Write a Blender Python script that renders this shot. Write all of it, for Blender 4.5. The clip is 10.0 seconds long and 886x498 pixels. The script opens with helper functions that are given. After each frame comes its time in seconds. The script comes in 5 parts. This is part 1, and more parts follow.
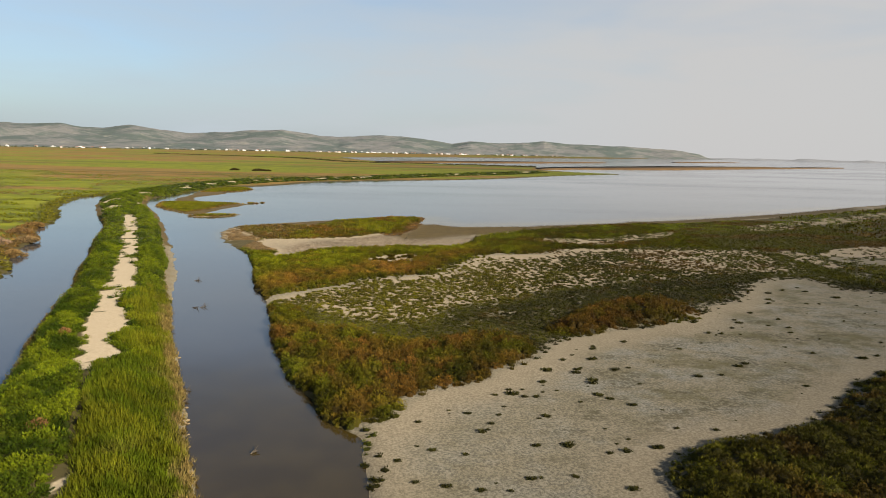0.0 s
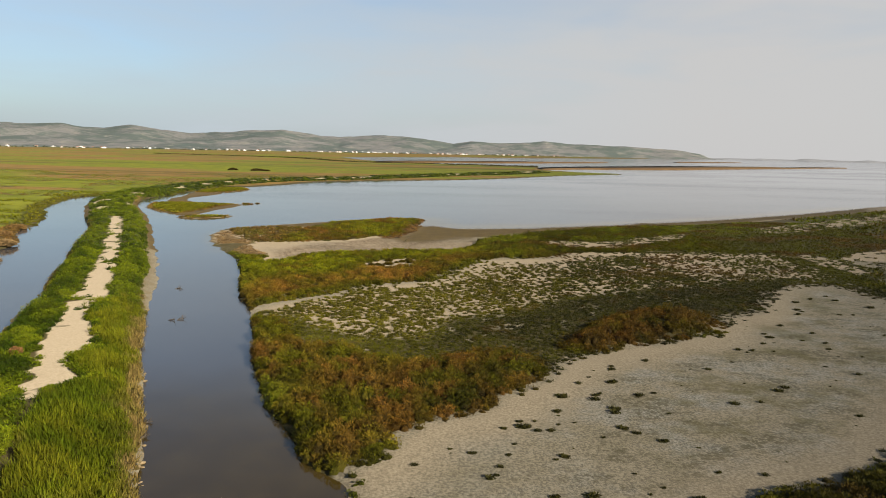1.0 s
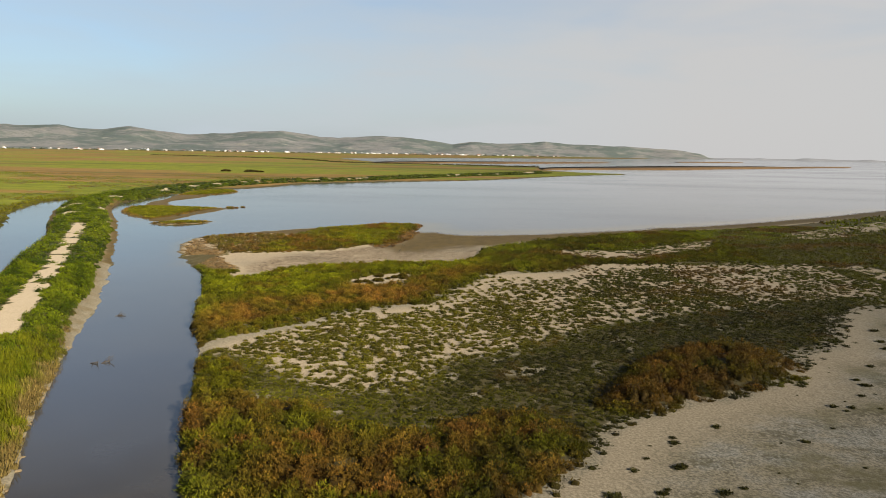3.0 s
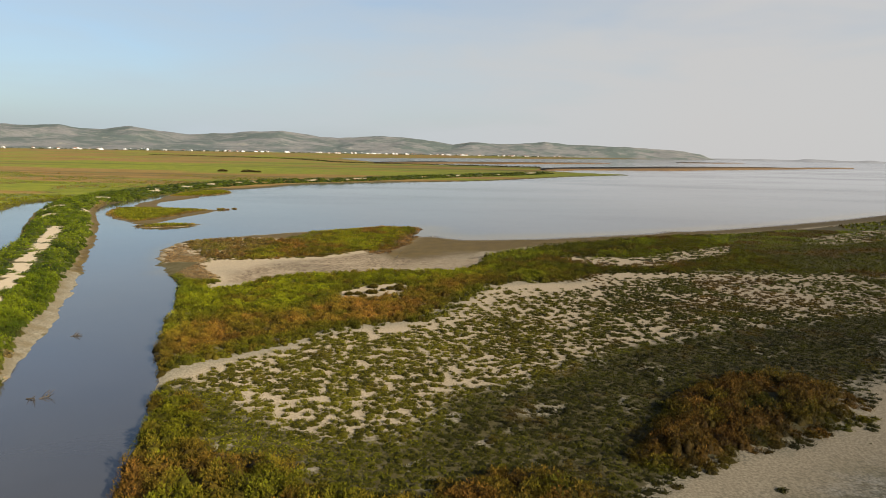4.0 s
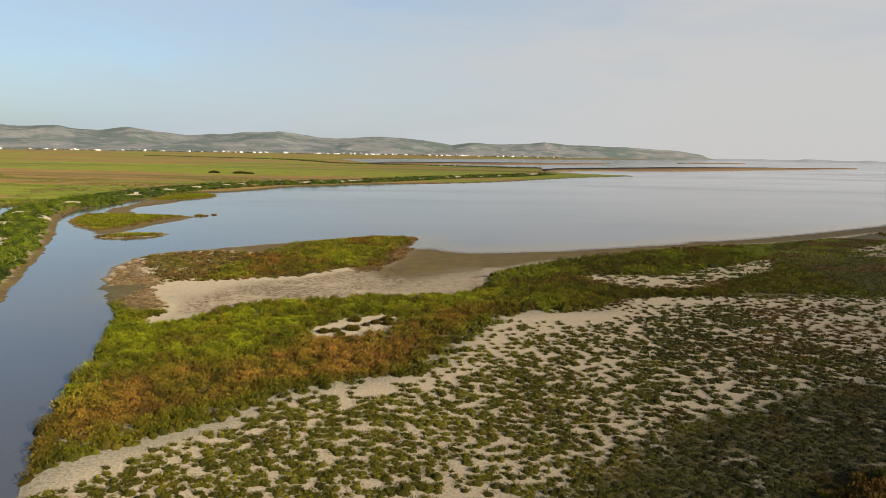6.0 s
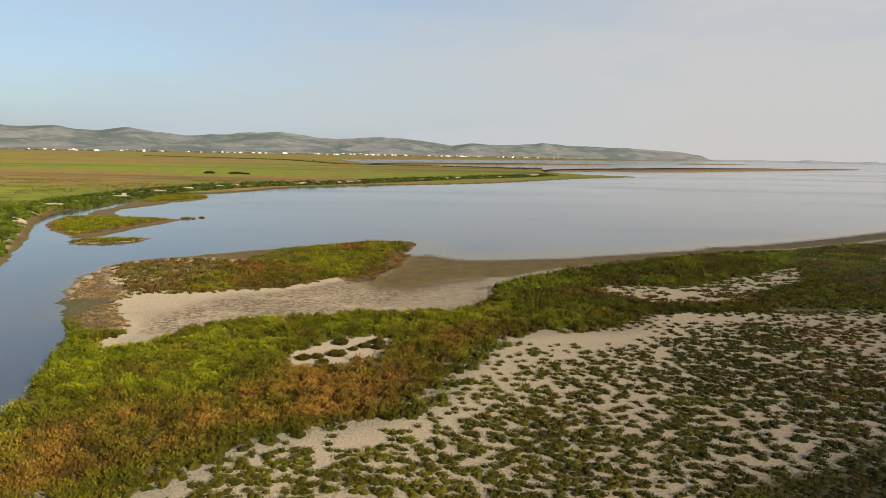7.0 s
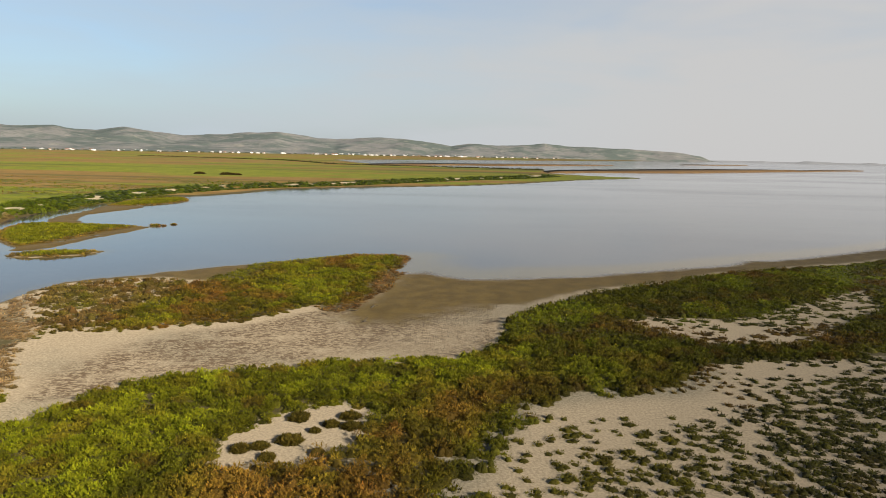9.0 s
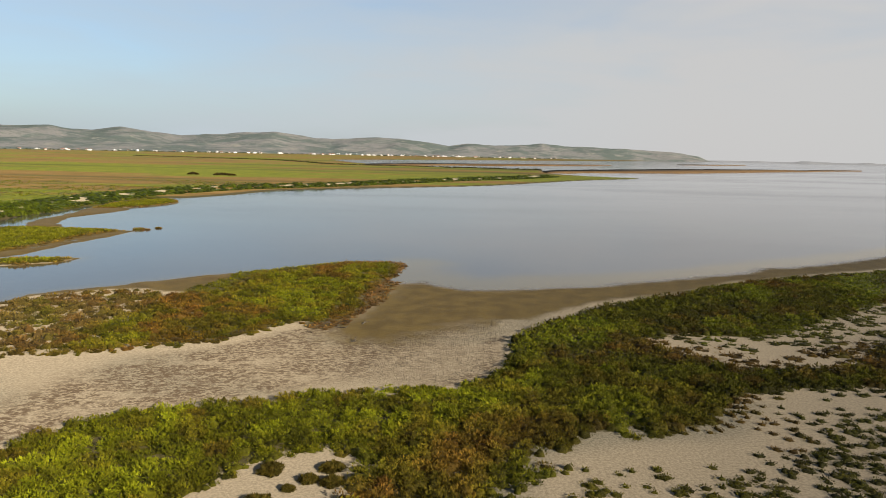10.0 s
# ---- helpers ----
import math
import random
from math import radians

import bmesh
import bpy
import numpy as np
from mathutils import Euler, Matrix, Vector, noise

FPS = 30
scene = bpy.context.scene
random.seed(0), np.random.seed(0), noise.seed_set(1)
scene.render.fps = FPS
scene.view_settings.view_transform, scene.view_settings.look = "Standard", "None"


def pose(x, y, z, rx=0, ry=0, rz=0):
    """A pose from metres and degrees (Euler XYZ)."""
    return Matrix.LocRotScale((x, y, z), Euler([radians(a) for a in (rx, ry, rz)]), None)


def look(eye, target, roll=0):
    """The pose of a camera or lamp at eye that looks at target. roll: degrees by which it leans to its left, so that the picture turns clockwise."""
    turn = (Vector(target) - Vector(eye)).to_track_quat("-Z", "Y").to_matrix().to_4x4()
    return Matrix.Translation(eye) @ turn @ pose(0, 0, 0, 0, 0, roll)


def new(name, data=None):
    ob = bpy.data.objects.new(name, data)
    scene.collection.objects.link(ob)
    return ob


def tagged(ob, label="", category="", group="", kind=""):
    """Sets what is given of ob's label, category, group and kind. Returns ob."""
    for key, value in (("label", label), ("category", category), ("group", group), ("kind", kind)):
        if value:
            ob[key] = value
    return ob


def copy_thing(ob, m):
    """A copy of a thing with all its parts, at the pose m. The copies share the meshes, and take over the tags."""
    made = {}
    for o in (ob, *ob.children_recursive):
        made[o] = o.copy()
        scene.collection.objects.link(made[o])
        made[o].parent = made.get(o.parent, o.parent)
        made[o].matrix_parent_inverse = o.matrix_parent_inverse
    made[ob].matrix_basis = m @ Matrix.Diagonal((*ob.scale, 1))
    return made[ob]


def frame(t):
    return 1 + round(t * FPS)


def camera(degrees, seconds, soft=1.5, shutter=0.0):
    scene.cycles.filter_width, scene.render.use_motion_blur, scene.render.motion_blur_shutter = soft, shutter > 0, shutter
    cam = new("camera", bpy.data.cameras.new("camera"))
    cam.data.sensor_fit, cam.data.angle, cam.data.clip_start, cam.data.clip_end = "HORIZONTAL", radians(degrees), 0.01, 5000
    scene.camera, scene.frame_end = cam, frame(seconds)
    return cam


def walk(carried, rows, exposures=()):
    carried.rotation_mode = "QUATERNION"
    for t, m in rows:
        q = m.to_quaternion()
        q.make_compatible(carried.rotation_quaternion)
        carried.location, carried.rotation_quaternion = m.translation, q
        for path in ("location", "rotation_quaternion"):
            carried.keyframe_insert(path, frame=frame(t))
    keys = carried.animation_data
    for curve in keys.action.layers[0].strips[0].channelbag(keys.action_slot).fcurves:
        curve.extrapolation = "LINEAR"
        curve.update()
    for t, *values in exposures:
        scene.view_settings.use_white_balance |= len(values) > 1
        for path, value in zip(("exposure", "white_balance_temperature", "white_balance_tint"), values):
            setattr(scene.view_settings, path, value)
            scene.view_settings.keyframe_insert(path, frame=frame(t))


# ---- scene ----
import mathutils

cam = camera(71.0, 10.0, soft=0.75)
PATH = [
    (0, (0.821, 0.029, 18.508), (0.785, 2.004, 18.197), 1.2),
    (0.5, (0.786, 3.005, 18.335), (0.748, 4.98, 18.022), 1.2),
    (1, (0.723, 6.44, 18.213), (0.684, 8.415, 17.902), 1.2),
    (1.5, (0.699, 9.821, 18.072), (0.659, 11.796, 17.762), 1.1),
    (2, (0.583, 13.545, 17.952), (0.544, 15.521, 17.643), 1.1),
    (2.5, (0.537, 17.112, 17.856), (0.499, 19.088, 17.547), 1.0),
    (4, (0.3, 28.91, 17.531), (0.261, 30.886, 17.223), 1.1),
    (4.5, (0.261, 32.739, 17.548), (0.222, 34.714, 17.241), 1.1),
    (5, (0.212, 36.812, 17.588), (0.173, 38.788, 17.281), 1.0),
    (5.5, (0.116, 40.476, 17.6), (0.078, 42.452, 17.293), 1.0),
    (7, (-0.096, 52.689, 17.296), (-0.132, 54.665, 16.992), 1.1),
    (7.5, (-0.215, 56.586, 17.27), (-0.251, 58.563, 16.965), 1.1),
    (8, (-0.267, 60.691, 17.251), (-0.302, 62.668, 16.946), 1.1),
    (8.5, (-0.307, 64.499, 17.269), (-0.342, 66.475, 16.964), 1.1),
    (9, (-0.466, 68.745, 17.249), (-0.499, 70.722, 16.946), 1.2),
    (9.5, (-0.655, 72.132, 17.352), (-0.683, 74.109, 17.05), 1.2),
    (10, (-0.673, 75.195, 17.33), (-0.698, 77.172, 17.027), 1.2),
]
walk(cam, [(t, look(eye, target, roll)) for t, eye, target, roll in PATH])

# ---- world, sun, exposure ----
SUN_EL, SUN_AZ = 25.0, 129.0          # degrees; azimuth clockwise from +y
scene.view_settings.exposure = 1.365

world = bpy.data.worlds.new("world")
scene.world = world
world.use_nodes = True
wn, wl = world.node_tree.nodes, world.node_tree.links
wn.clear()
sky = wn.new("ShaderNodeTexSky")
sky.sky_type = "NISHITA"
sky.sun_disc = False
sky.sun_elevation, sky.sun_rotation = radians(SUN_EL), radians(SUN_AZ)
sky.air_density, sky.dust_density, sky.ozone_density = 1.0, 2.0, 1.2
# thin high haze, thicker towards the horizon and towards the sun
geo = wn.new("ShaderNodeTexCoord")
sep = wn.new("ShaderNodeSeparateXYZ")
wl.new(geo.outputs["Generated"], sep.inputs[0])


def wmath(op, a, b=None, c=None):
    n = wn.new("ShaderNodeMath")
    n.operation = op
    for i, v in enumerate((a, b, c)):
        if v is None:
            continue
        if isinstance(v, (int, float)):
            n.inputs[i].default_value = v
        else:
            wl.new(v, n.inputs[i])
    return n.outputs[0]


cloud = wn.new("ShaderNodeTexNoise")
stretch = wn.new("ShaderNodeMapping")
stretch.inputs["Scale"].default_value = (1.6, 1.6, 7.0)
wl.new(geo.outputs["Generated"], stretch.inputs[0])
wl.new(stretch.outputs[0], cloud.inputs["Vector"])
cloud.inputs["Scale"].default_value, cloud.inputs["Detail"].default_value = 1.6, 4.0
wisps = wn.new("ShaderNodeTexNoise")
drawn = wn.new("ShaderNodeMapping")
drawn.inputs["Scale"].default_value, drawn.inputs["Rotation"].default_value = (2.0, 2.0, 9.0), (0.0, 0.25, 0.0)
wl.new(geo.outputs["Generated"], drawn.inputs[0])
wl.new(drawn.outputs[0], wisps.inputs["Vector"])
wisps.inputs["Scale"].default_value, wisps.inputs["Detail"].default_value, wisps.inputs["Distortion"].default_value = 2.2, 6.0, 0.6
side = wmath("MULTIPLY_ADD", sep.outputs["X"], 0.42, 0.53)
low = wmath("MULTIPLY_ADD", sep.outputs["Z"], -1.5, 0.47)
veil = wmath("ADD", wmath("ADD", side, low), wmath("ADD", wmath("MULTIPLY_ADD", cloud.outputs["Fac"], 0.7, -0.35), wmath("MULTIPLY_ADD", wisps.outputs["Fac"], 0.5, -0.25)))
veil_c = wn.new("ShaderNodeClamp")
wl.new(veil, veil_c.inputs[0])
veil_c.inputs["Min"].default_value, veil_c.inputs["Max"].default_value = 0.12, 0.97
mixs = wn.new("ShaderNodeMix")
mixs.data_type = "RGBA"
wl.new(veil_c.outputs[0], mixs.inputs[0])
tint_sky = wn.new("ShaderNodeMix")
tint_sky.data_type, tint_sky.blend_type = "RGBA", "MULTIPLY"
tint_sky.inputs[0].default_value = 1.0
wl.new(sky.outputs[0], tint_sky.inputs[6])
tint_sky.inputs[7].default_value = (0.915, 1.088, 1.238, 1)
wl.new(tint_sky.outputs[2], mixs.inputs[6])
haze = wn.new("ShaderNodeMix")
haze.data_type = "RGBA"
warm = wn.new("ShaderNodeMapRange")
wl.new(sep.outputs["X"], warm.inputs[0])
warm.inputs[1].default_value, warm.inputs[2].default_value = -0.45, 0.35
wl.new(warm.outputs[0], haze.inputs[0])
haze.inputs[6].default_value = (3.94, 4.5, 4.875, 1)
haze.inputs[7].default_value = (4.5, 4.45, 4.4, 1)
wl.new(haze.outputs[2], mixs.inputs[7])
bg = wn.new("ShaderNodeBackground")
bg.inputs["Strength"].default_value = 0.0516
wl.new(mixs.outputs[2], bg.inputs["Color"])
wo = wn.new("ShaderNodeOutputWorld")
wl.new(bg.outputs[0], wo.inputs[0])

sun = new("sun", bpy.data.lights.new("sun", "SUN"))
sun.data.energy, sun.data.angle, sun.data.color = 5.0, radians(0.6), (1.0, 0.885, 0.735)
_e, _a = radians(SUN_EL), radians(SUN_AZ)
sun.matrix_world = look((math.cos(_e) * math.sin(_a) * 100, math.cos(_e) * math.cos(_a) * 100, math.sin(_e) * 100), (0, 0, 0))


# ---- plan arithmetic ----
def hash2(i, j, seed):
    h = (i.astype(np.int64) * 374761393 + j.astype(np.int64) * 668265263 + seed * 1442695041) & 0xFFFFFFFF
    h = ((h ^ (h >> 13)) * 1274126177) & 0xFFFFFFFF
    return ((h ^ (h >> 16)) & 0xFFFFFF) / float(0xFFFFFF)


def vnoise(x, y, size, seed=0):
    """Smooth value noise in 0..1 with lumps about size metres wide."""
    u, v = x / size, y / size
    i, j = np.floor(u), np.floor(v)
    a, b = u - i, v - j
    a, b = a * a * (3 - 2 * a), b * b * (3 - 2 * b)
    n00, n10 = hash2(i, j, seed), hash2(i + 1, j, seed)
    n01, n11 = hash2(i, j + 1, seed), hash2(i + 1, j + 1, seed)
    return (n00 * (1 - a) + n10 * a) * (1 - b) + (n01 * (1 - a) + n11 * a) * b


def fbm(x, y, size, seed=0, octaves=3):
    total, amp, norm = 0.0, 1.0, 0.0
    for k in range(octaves):
        c, s = math.cos(0.7 * k + 0.4), math.sin(0.7 * k + 0.4)
        total = total + amp * vnoise(x * c - y * s, x * s + y * c, size / 2 ** k, seed + 17 * k)
        norm += amp
        amp *= 0.5
    return total / norm


def cells(x, y, size, seed=0):
    """Distance to the nearest of scattered centres about size metres apart, in units of size."""
    u, v = x / size, y / size
    i, j = np.floor(u), np.floor(v)
    best = np.full(x.shape, 9.0)
    for a in (-1, 0, 1):
        for b in (-1, 0, 1):
            cx, cy = i + a + 0.15 + 0.7 * hash2(i + a, j + b, seed), j + b + 0.15 + 0.7 * hash2(i + a, j + b, seed + 7)
            best = np.minimum(best, np.hypot(u - cx, v - cy))
    return best


def cell_hash(x, y, size, seed=0, salt=50):
    """A number in 0..1 that is the same for all places nearest to one of the centres of cells()."""
    u, v = x / size, y / size
    i, j = np.floor(u), np.floor(v)
    best, mark = np.full(x.shape, 9.0), np.zeros(x.shape)
    for a in (-1, 0, 1):
        for b in (-1, 0, 1):
            cx, cy = i + a + 0.15 + 0.7 * hash2(i + a, j + b, seed), j + b + 0.15 + 0.7 * hash2(i + a, j + b, seed + 7)
            far = np.hypot(u - cx, v - cy)
            mark = np.where(far < best, hash2(i + a, j + b, seed + salt), mark)
            best = np.minimum(best, far)
    return mark


def dome(x, y, size, seed, reach=0.68):
    """Rounded bush tops about size metres apart: 1 on top, 0 in the gaps between."""
    return np.sqrt(np.clip(1 - (cells(x, y, size, seed) / reach) ** 2, 0, 1))


def step(lo, hi, v):
    t = np.clip((v - lo) / (hi - lo), 0, 1)
    return t * t * (3 - 2 * t)


def curve(pts, closed=True, n=4):
    """Catmull-Rom curve through plan points."""
    p = np.array(pts, float)
    m, out = len(p), []
    for k in range(m if closed else m - 1):
        if closed:
            a, b, c, d = p[k - 1], p[k], p[(k + 1) % m], p[(k + 2) % m]
        else:
            a, b, c, d = p[max(k - 1, 0)], p[k], p[k + 1], p[min(k + 2, m - 1)]
        for s in range(n):
            t = s / n
            out.append(0.5 * (2 * b + (c - a) * t + (2 * a - 5 * b + 4 * c - d) * t * t + (3 * b - a - 3 * c + d) * t ** 3))
    if not closed:
        out.append(p[-1])
    return np.array(out)


def line_distance(x, y, p):
    best = np.full(x.shape, 1e18)
    for a, b in zip(p[:-1], p[1:]):
        e = b - a
        t = np.clip(((x - a[0]) * e[0] + (y - a[1]) * e[1]) / max(e @ e, 1e-9), 0, 1)
        best = np.minimum(best, (x - a[0] - t * e[0]) ** 2 + (y - a[1] - t * e[1]) ** 2)
    return np.sqrt(best)


def inside_distance(x, y, p, reach=40.0):
    """Distance to the outline p: positive inside, negative outside; far off it is only a bound."""
    lo, hi = p.min(0) - reach, p.max(0) + reach
    out = np.full(x.shape, -reach)
    near = (x > lo[0]) & (x < hi[0]) & (y > lo[1]) & (y < hi[1])
    xs, ys = x[near], y[near]
    if xs.size == 0:
        return out
    best, odd = np.full(xs.shape, 1e18), np.zeros(xs.shape, bool)
    q = np.roll(p, -1, 0)
    for a, b in zip(p, q):
        e = b - a
        t = np.clip(((xs - a[0]) * e[0] + (ys - a[1]) * e[1]) / max(e @ e, 1e-9), 0, 1)
        best = np.minimum(best, (xs - a[0] - t * e[0]) ** 2 + (ys - a[1] - t * e[1]) ** 2)
        if a[1] != b[1]:
            odd ^= ((a[1] > ys) != (b[1] > ys)) & (xs < e[0] * (ys - a[1]) / e[1] + a[0])
    out[near] = np.where(odd, 1, -1) * np.sqrt(best)
    return out


# ---- the plan: shores, banks and zones, in metres ----
DIKE_RIGHT = [(30, -200), (8, -30), (-4, 10), (-12.6, 30.3), (-15.6, 36), (-17.8, 41), (-19.8, 45), (-23, 51.2), (-26.3, 57.5), (-30, 65.5),
              (-34.6, 75.9), (-40.4, 90), (-47.9, 105), (-56, 121), (-67, 142.5), (-81.2, 167.8), (-96, 192), (-105.5, 213)]
DIKE_LEFT = [(20, -210), (-6, -40), (-22, 16), (-32.5, 43), (-35.3, 48.8), (-39.1, 56.4), (-44.2, 67.8), (-47.4, 76.1), (-52.2, 84.5), (-58.2, 97.4),
             (-67.4, 114.7), (-76.6, 134.7), (-85.8, 149.9), (-102.4, 176), (-116, 202), (-124, 223)]
BACK_SHORE = [(-107, 226), (-106, 239), (-107, 254), (-108, 272), (-104, 288), (-92.5, 296), (-86, 310), (-81, 329), (-75, 347), (-54, 369),
              (-29, 388), (-1, 408), (32, 443), (78, 511), (104, 543), (165, 607)]
PLAIN_FAR = [(122, 640), (97, 690), (108, 836), (-5, 870), (-100, 965), (-160, 1100), (-260, 1420), (-10, 1950), (300, 2300), (700, 2900),
             (1100, 3600), (1500, 4950), (-5000, 4950), (-5000, -2000), (20, -2000)]
CANAL = [(20, -210), (-6, -40), (-22, 16), (-32.5, 43), (-39.1, 56.4), (-44.2, 67.8), (-47.4, 76.1), (-52.2, 84.5), (-58.2, 97.4), (-67.4, 114.7),
         (-76.6, 134.7), (-85.8, 149.9), (-102.4, 176), (-116, 202), (-123, 223), (-127, 226), (-129, 212), (-122, 193), (-115, 178), (-103, 160),
         (-93, 142.4), (-89.5, 131), (-79, 117), (-75, 103), (-66.3, 91.3), (-62, 83), (-56, 66), (-46, 40), (-30, 0), (0, -210)]
MARSH_LEFT = [(50, -200), (12, -20), (2, 15), (-3.2, 30.8), (-4.5, 35.3), (-5.3, 37.8), (-7.8, 40.2), (-9.5, 43.5), (-11.4, 46.8), (-13.4, 50.6),
              (-15.3, 55), (-17.1, 59.3), (-18.6, 64.3), (-21, 70.1), (-23.2, 75.6), (-25.6, 81), (-28.2, 88), (-31, 96.5), (-35, 106), (-37.5, 110),
              (-43.6, 118.6), (-49, 129), (-51, 139.5), (-49.4, 146), (-45.9, 149.7), (-41, 153.8), (-35.2, 158.5), (-30.4, 162.3), (-24, 167.2), (-18, 172),
              (-11.4, 173.2), (-7.7, 171.5), (-7.6, 166.5), (-8.4, 161), (-8, 158), (-3.5, 159), (-0.4, 156.4), (3.3, 154.9), (11.7, 157), (19, 159.2)]
MARSH_SHORE = [(28, 163.6), (33, 166), (43.5, 171), (49.5, 176.2), (56.3, 178), (72, 187), (89.5, 198.3), (117.6, 218), (155, 247), (184, 268),
               (400, 430), (800, 700), (1500, 1150), (4900, 2600), (4900, -2000), (60, -2000)]
SPIT_A = [(-90.4, 187), (-96, 202.5), (-90.7, 206.1), (-80, 205.4), (-68.4, 204), (-71, 197), (-72, 181), (-74.5, 172), (-81, 176)]
SPIT_B = [(-71.1, 164.5), (-67.9, 169), (-62, 170.5), (-58.5, 170), (-59.1, 165.4), (-64.2, 161.9), (-68, 161.5)]
SPIT_C = [(-104, 252), (-106, 270), (-98.3, 288), (-89, 276), (-88.5, 266), (-92, 256), (-100, 248)]
SPIT_MUD = [(-92, 206), (-98.4, 218), (-99.5, 229), (-102, 243), (-104, 252), (-95.6, 251), (-91, 249), (-91.4, 240), (-93.4, 230), (-92.7, 222), (-89.3, 214), (-84, 207)]
SPIT_BEACH = [(-75, 170), (-72, 180), (-71, 190), (-69, 203), (-66.5, 203), (-68, 186), (-69.5, 172), (-72.3, 168)]
ISLET = [(-68.1, 204.5), (-66.5, 206.6), (-65.2, 206), (-65.8, 204.6)]
ISLET_SMALL = [(-65, 208.2), (-64.3, 209), (-63.8, 208.4)]
BAR_LONG = [(95, 720), (117, 735), (157, 781), (267, 828), (387, 942), (590, 1130), (640, 1200), (580, 1230), (500, 1190), (366, 1090), (184, 900), (110, 800)]
BAR_THIN = [(560, 1110), (690, 1230), (807, 1333), (830, 1370), (740, 1330), (620, 1210)]
BAR_MID = [(-93, 900), (-2, 1064), (90, 1094), (209, 1249), (324, 1409), (330, 1440), (179, 1330), (-2, 1190), (-120, 1020)]
BAR_FAR = [(620, 1800), (760, 1900), (960, 2150), (940, 2190), (700, 1960)]
WET = [(-6.5, 172), (-7.4, 158), (-3.5, 161), (3.3, 157), (19, 162), (33, 168), (56, 181), (90, 201), (150, 246),
       (146, 230), (96, 194), (70.7, 178), (61, 173.6), (49, 168), (39, 163), (33.4, 158.6), (29, 155.7), (20, 150.6), (14, 146.4),
       (9, 141.5), (3.8, 138.7), (-0.4, 136), (-3.7, 133.4), (-6.5, 130.6), (-9.5, 131.4), (-11.6, 136), (-9, 146), (-8.4, 153)]
BAY = [(-30.6, 103.2), (-27.5, 104.1), (-25.4, 107.8), (-22.3, 112.7), (-19, 113.8), (-15.6, 114.9), (-10, 117), (-3.7, 118.5), (-0.4, 118.7), (2.3, 120.6),
       (4.6, 125.4), (4.8, 130), (6.1, 132.9), (10.2, 138.3), (15.6, 144), (22.2, 149.1), (29.3, 153.6), (33.5, 157.6), (39.4, 161.7), (49.7, 166.1),
       (61.6, 172), (70.7, 176.5), (100, 194), (150, 230), (190, 262), (150, 270), (40, 195), (0, 178), (-6.5, 173), (-8.2, 161),
       (-10, 150), (-9.8, 141), (-12.3, 137), (-17.4, 133), (-21.7, 128), (-26.5, 126.4), (-30.2, 124.1), (-36.9, 122.4), (-36, 114), (-31, 109.5)]
FLAT = [(-5.3, 38), (-3, 40.6), (-0.8, 45), (2.2, 46.7), (5.6, 50.1), (8.5, 54), (12, 59.3), (18.4, 62.8), (25.6, 66.7), (29.2, 70.4),
        (31.2, 74.7), (36, 76.7), (41.5, 85.3), (46.8, 91.6), (54.3, 94.5), (57, 87), (64, 85), (78, 92), (95, 92), (84, 76),
        (60, 62), (38.3, 52), (30.9, 45.4), (26.4, 41.2), (21.5, 39.2), (17.6, 37.7), (14.6, 35.3), (13, 31.4), (13, 18), (10, -20),
        (2, 12), (-3.4, 29), (-5, 34.5)]
PAN_BAND = [(-22.5, 71.5), (-20.6, 75), (-17.2, 78.3), (-14.5, 81.1), (-11.9, 85.6), (-7.8, 88.5), (-3.1, 91), (0.1, 97.5), (3, 105), (6, 109.5),
            (11.8, 111.4), (17, 112.8), (20.3, 117), (24.4, 118.7), (32, 120.2), (42, 121), (53, 122.5), (66, 123), (70, 108), (58, 100),
            (46, 97), (33, 92), (23, 87), (14.3, 82), (7.7, 75.5), (1.1, 71), (-1.6, 65.5), (-7.6, 63.5), (-13, 66.8), (-18, 70.5)]
PAN_SMALL = [(-12.4, 105.3), (-12, 106.6), (-10.5, 107.6), (-8.8, 108.9), (-6.9, 109.2), (-5, 108), (-3.9, 106.9), (-4.5, 105.6), (-5.6, 102.6), (-8.4, 100.6), (-12.6, 99.2), (-14.0, 100.2), (-13.9, 103.0)]
PAN_RIGHT = [(18, 132), (22.8, 134.3), (28, 133.9), (33.6, 136.4), (44, 144), (54, 151), (50, 141), (41, 133), (33, 126), (25, 124.2), (19.7, 128.6)]
PAN_FAR = [(152, 221), (111, 190.5), (74, 162), (80, 156), (102, 172), (142, 203)]
PAN_EAST = [(93, 132), (83, 130), (72, 121), (70.5, 111), (78, 108), (95, 116)]
ISLAND_VEG = [(-49.5, 140.4), (-46, 144.6), (-39, 147.8), (-31.5, 146.6), (-28.2, 151), (-27.8, 159), (-22.6, 164.6), (-16.4, 170.4), (-8, 170.6), (-8.2, 161),
              (-10, 150), (-9.8, 141), (-12.3, 137), (-17.4, 133), (-21.7, 127.9), (-26.5, 126.5), (-30.2, 124.2), (-36.9, 122.6), (-42.4, 128)]
SCRUB = [(-49.5, 139), (-44, 131), (-40.3, 127), (-36, 118), (-31, 110), (-34.2, 108.5), (-39.1, 114), (-44, 121), (-48, 129.5)]
BRIGHT = [(-35, 105), (-27.3, 105.4), (-22.4, 112.8), (-11.9, 117.8), (-1.7, 120), (4.1, 124), (6, 131), (12, 138), (24, 148), (34, 155),
          (36, 151), (22, 141), (9, 130), (7, 119), (-2.9, 110.5), (-12.5, 108), (-14.7, 99), (-18, 92.5), (-22.7, 92.5), (-27, 83)]
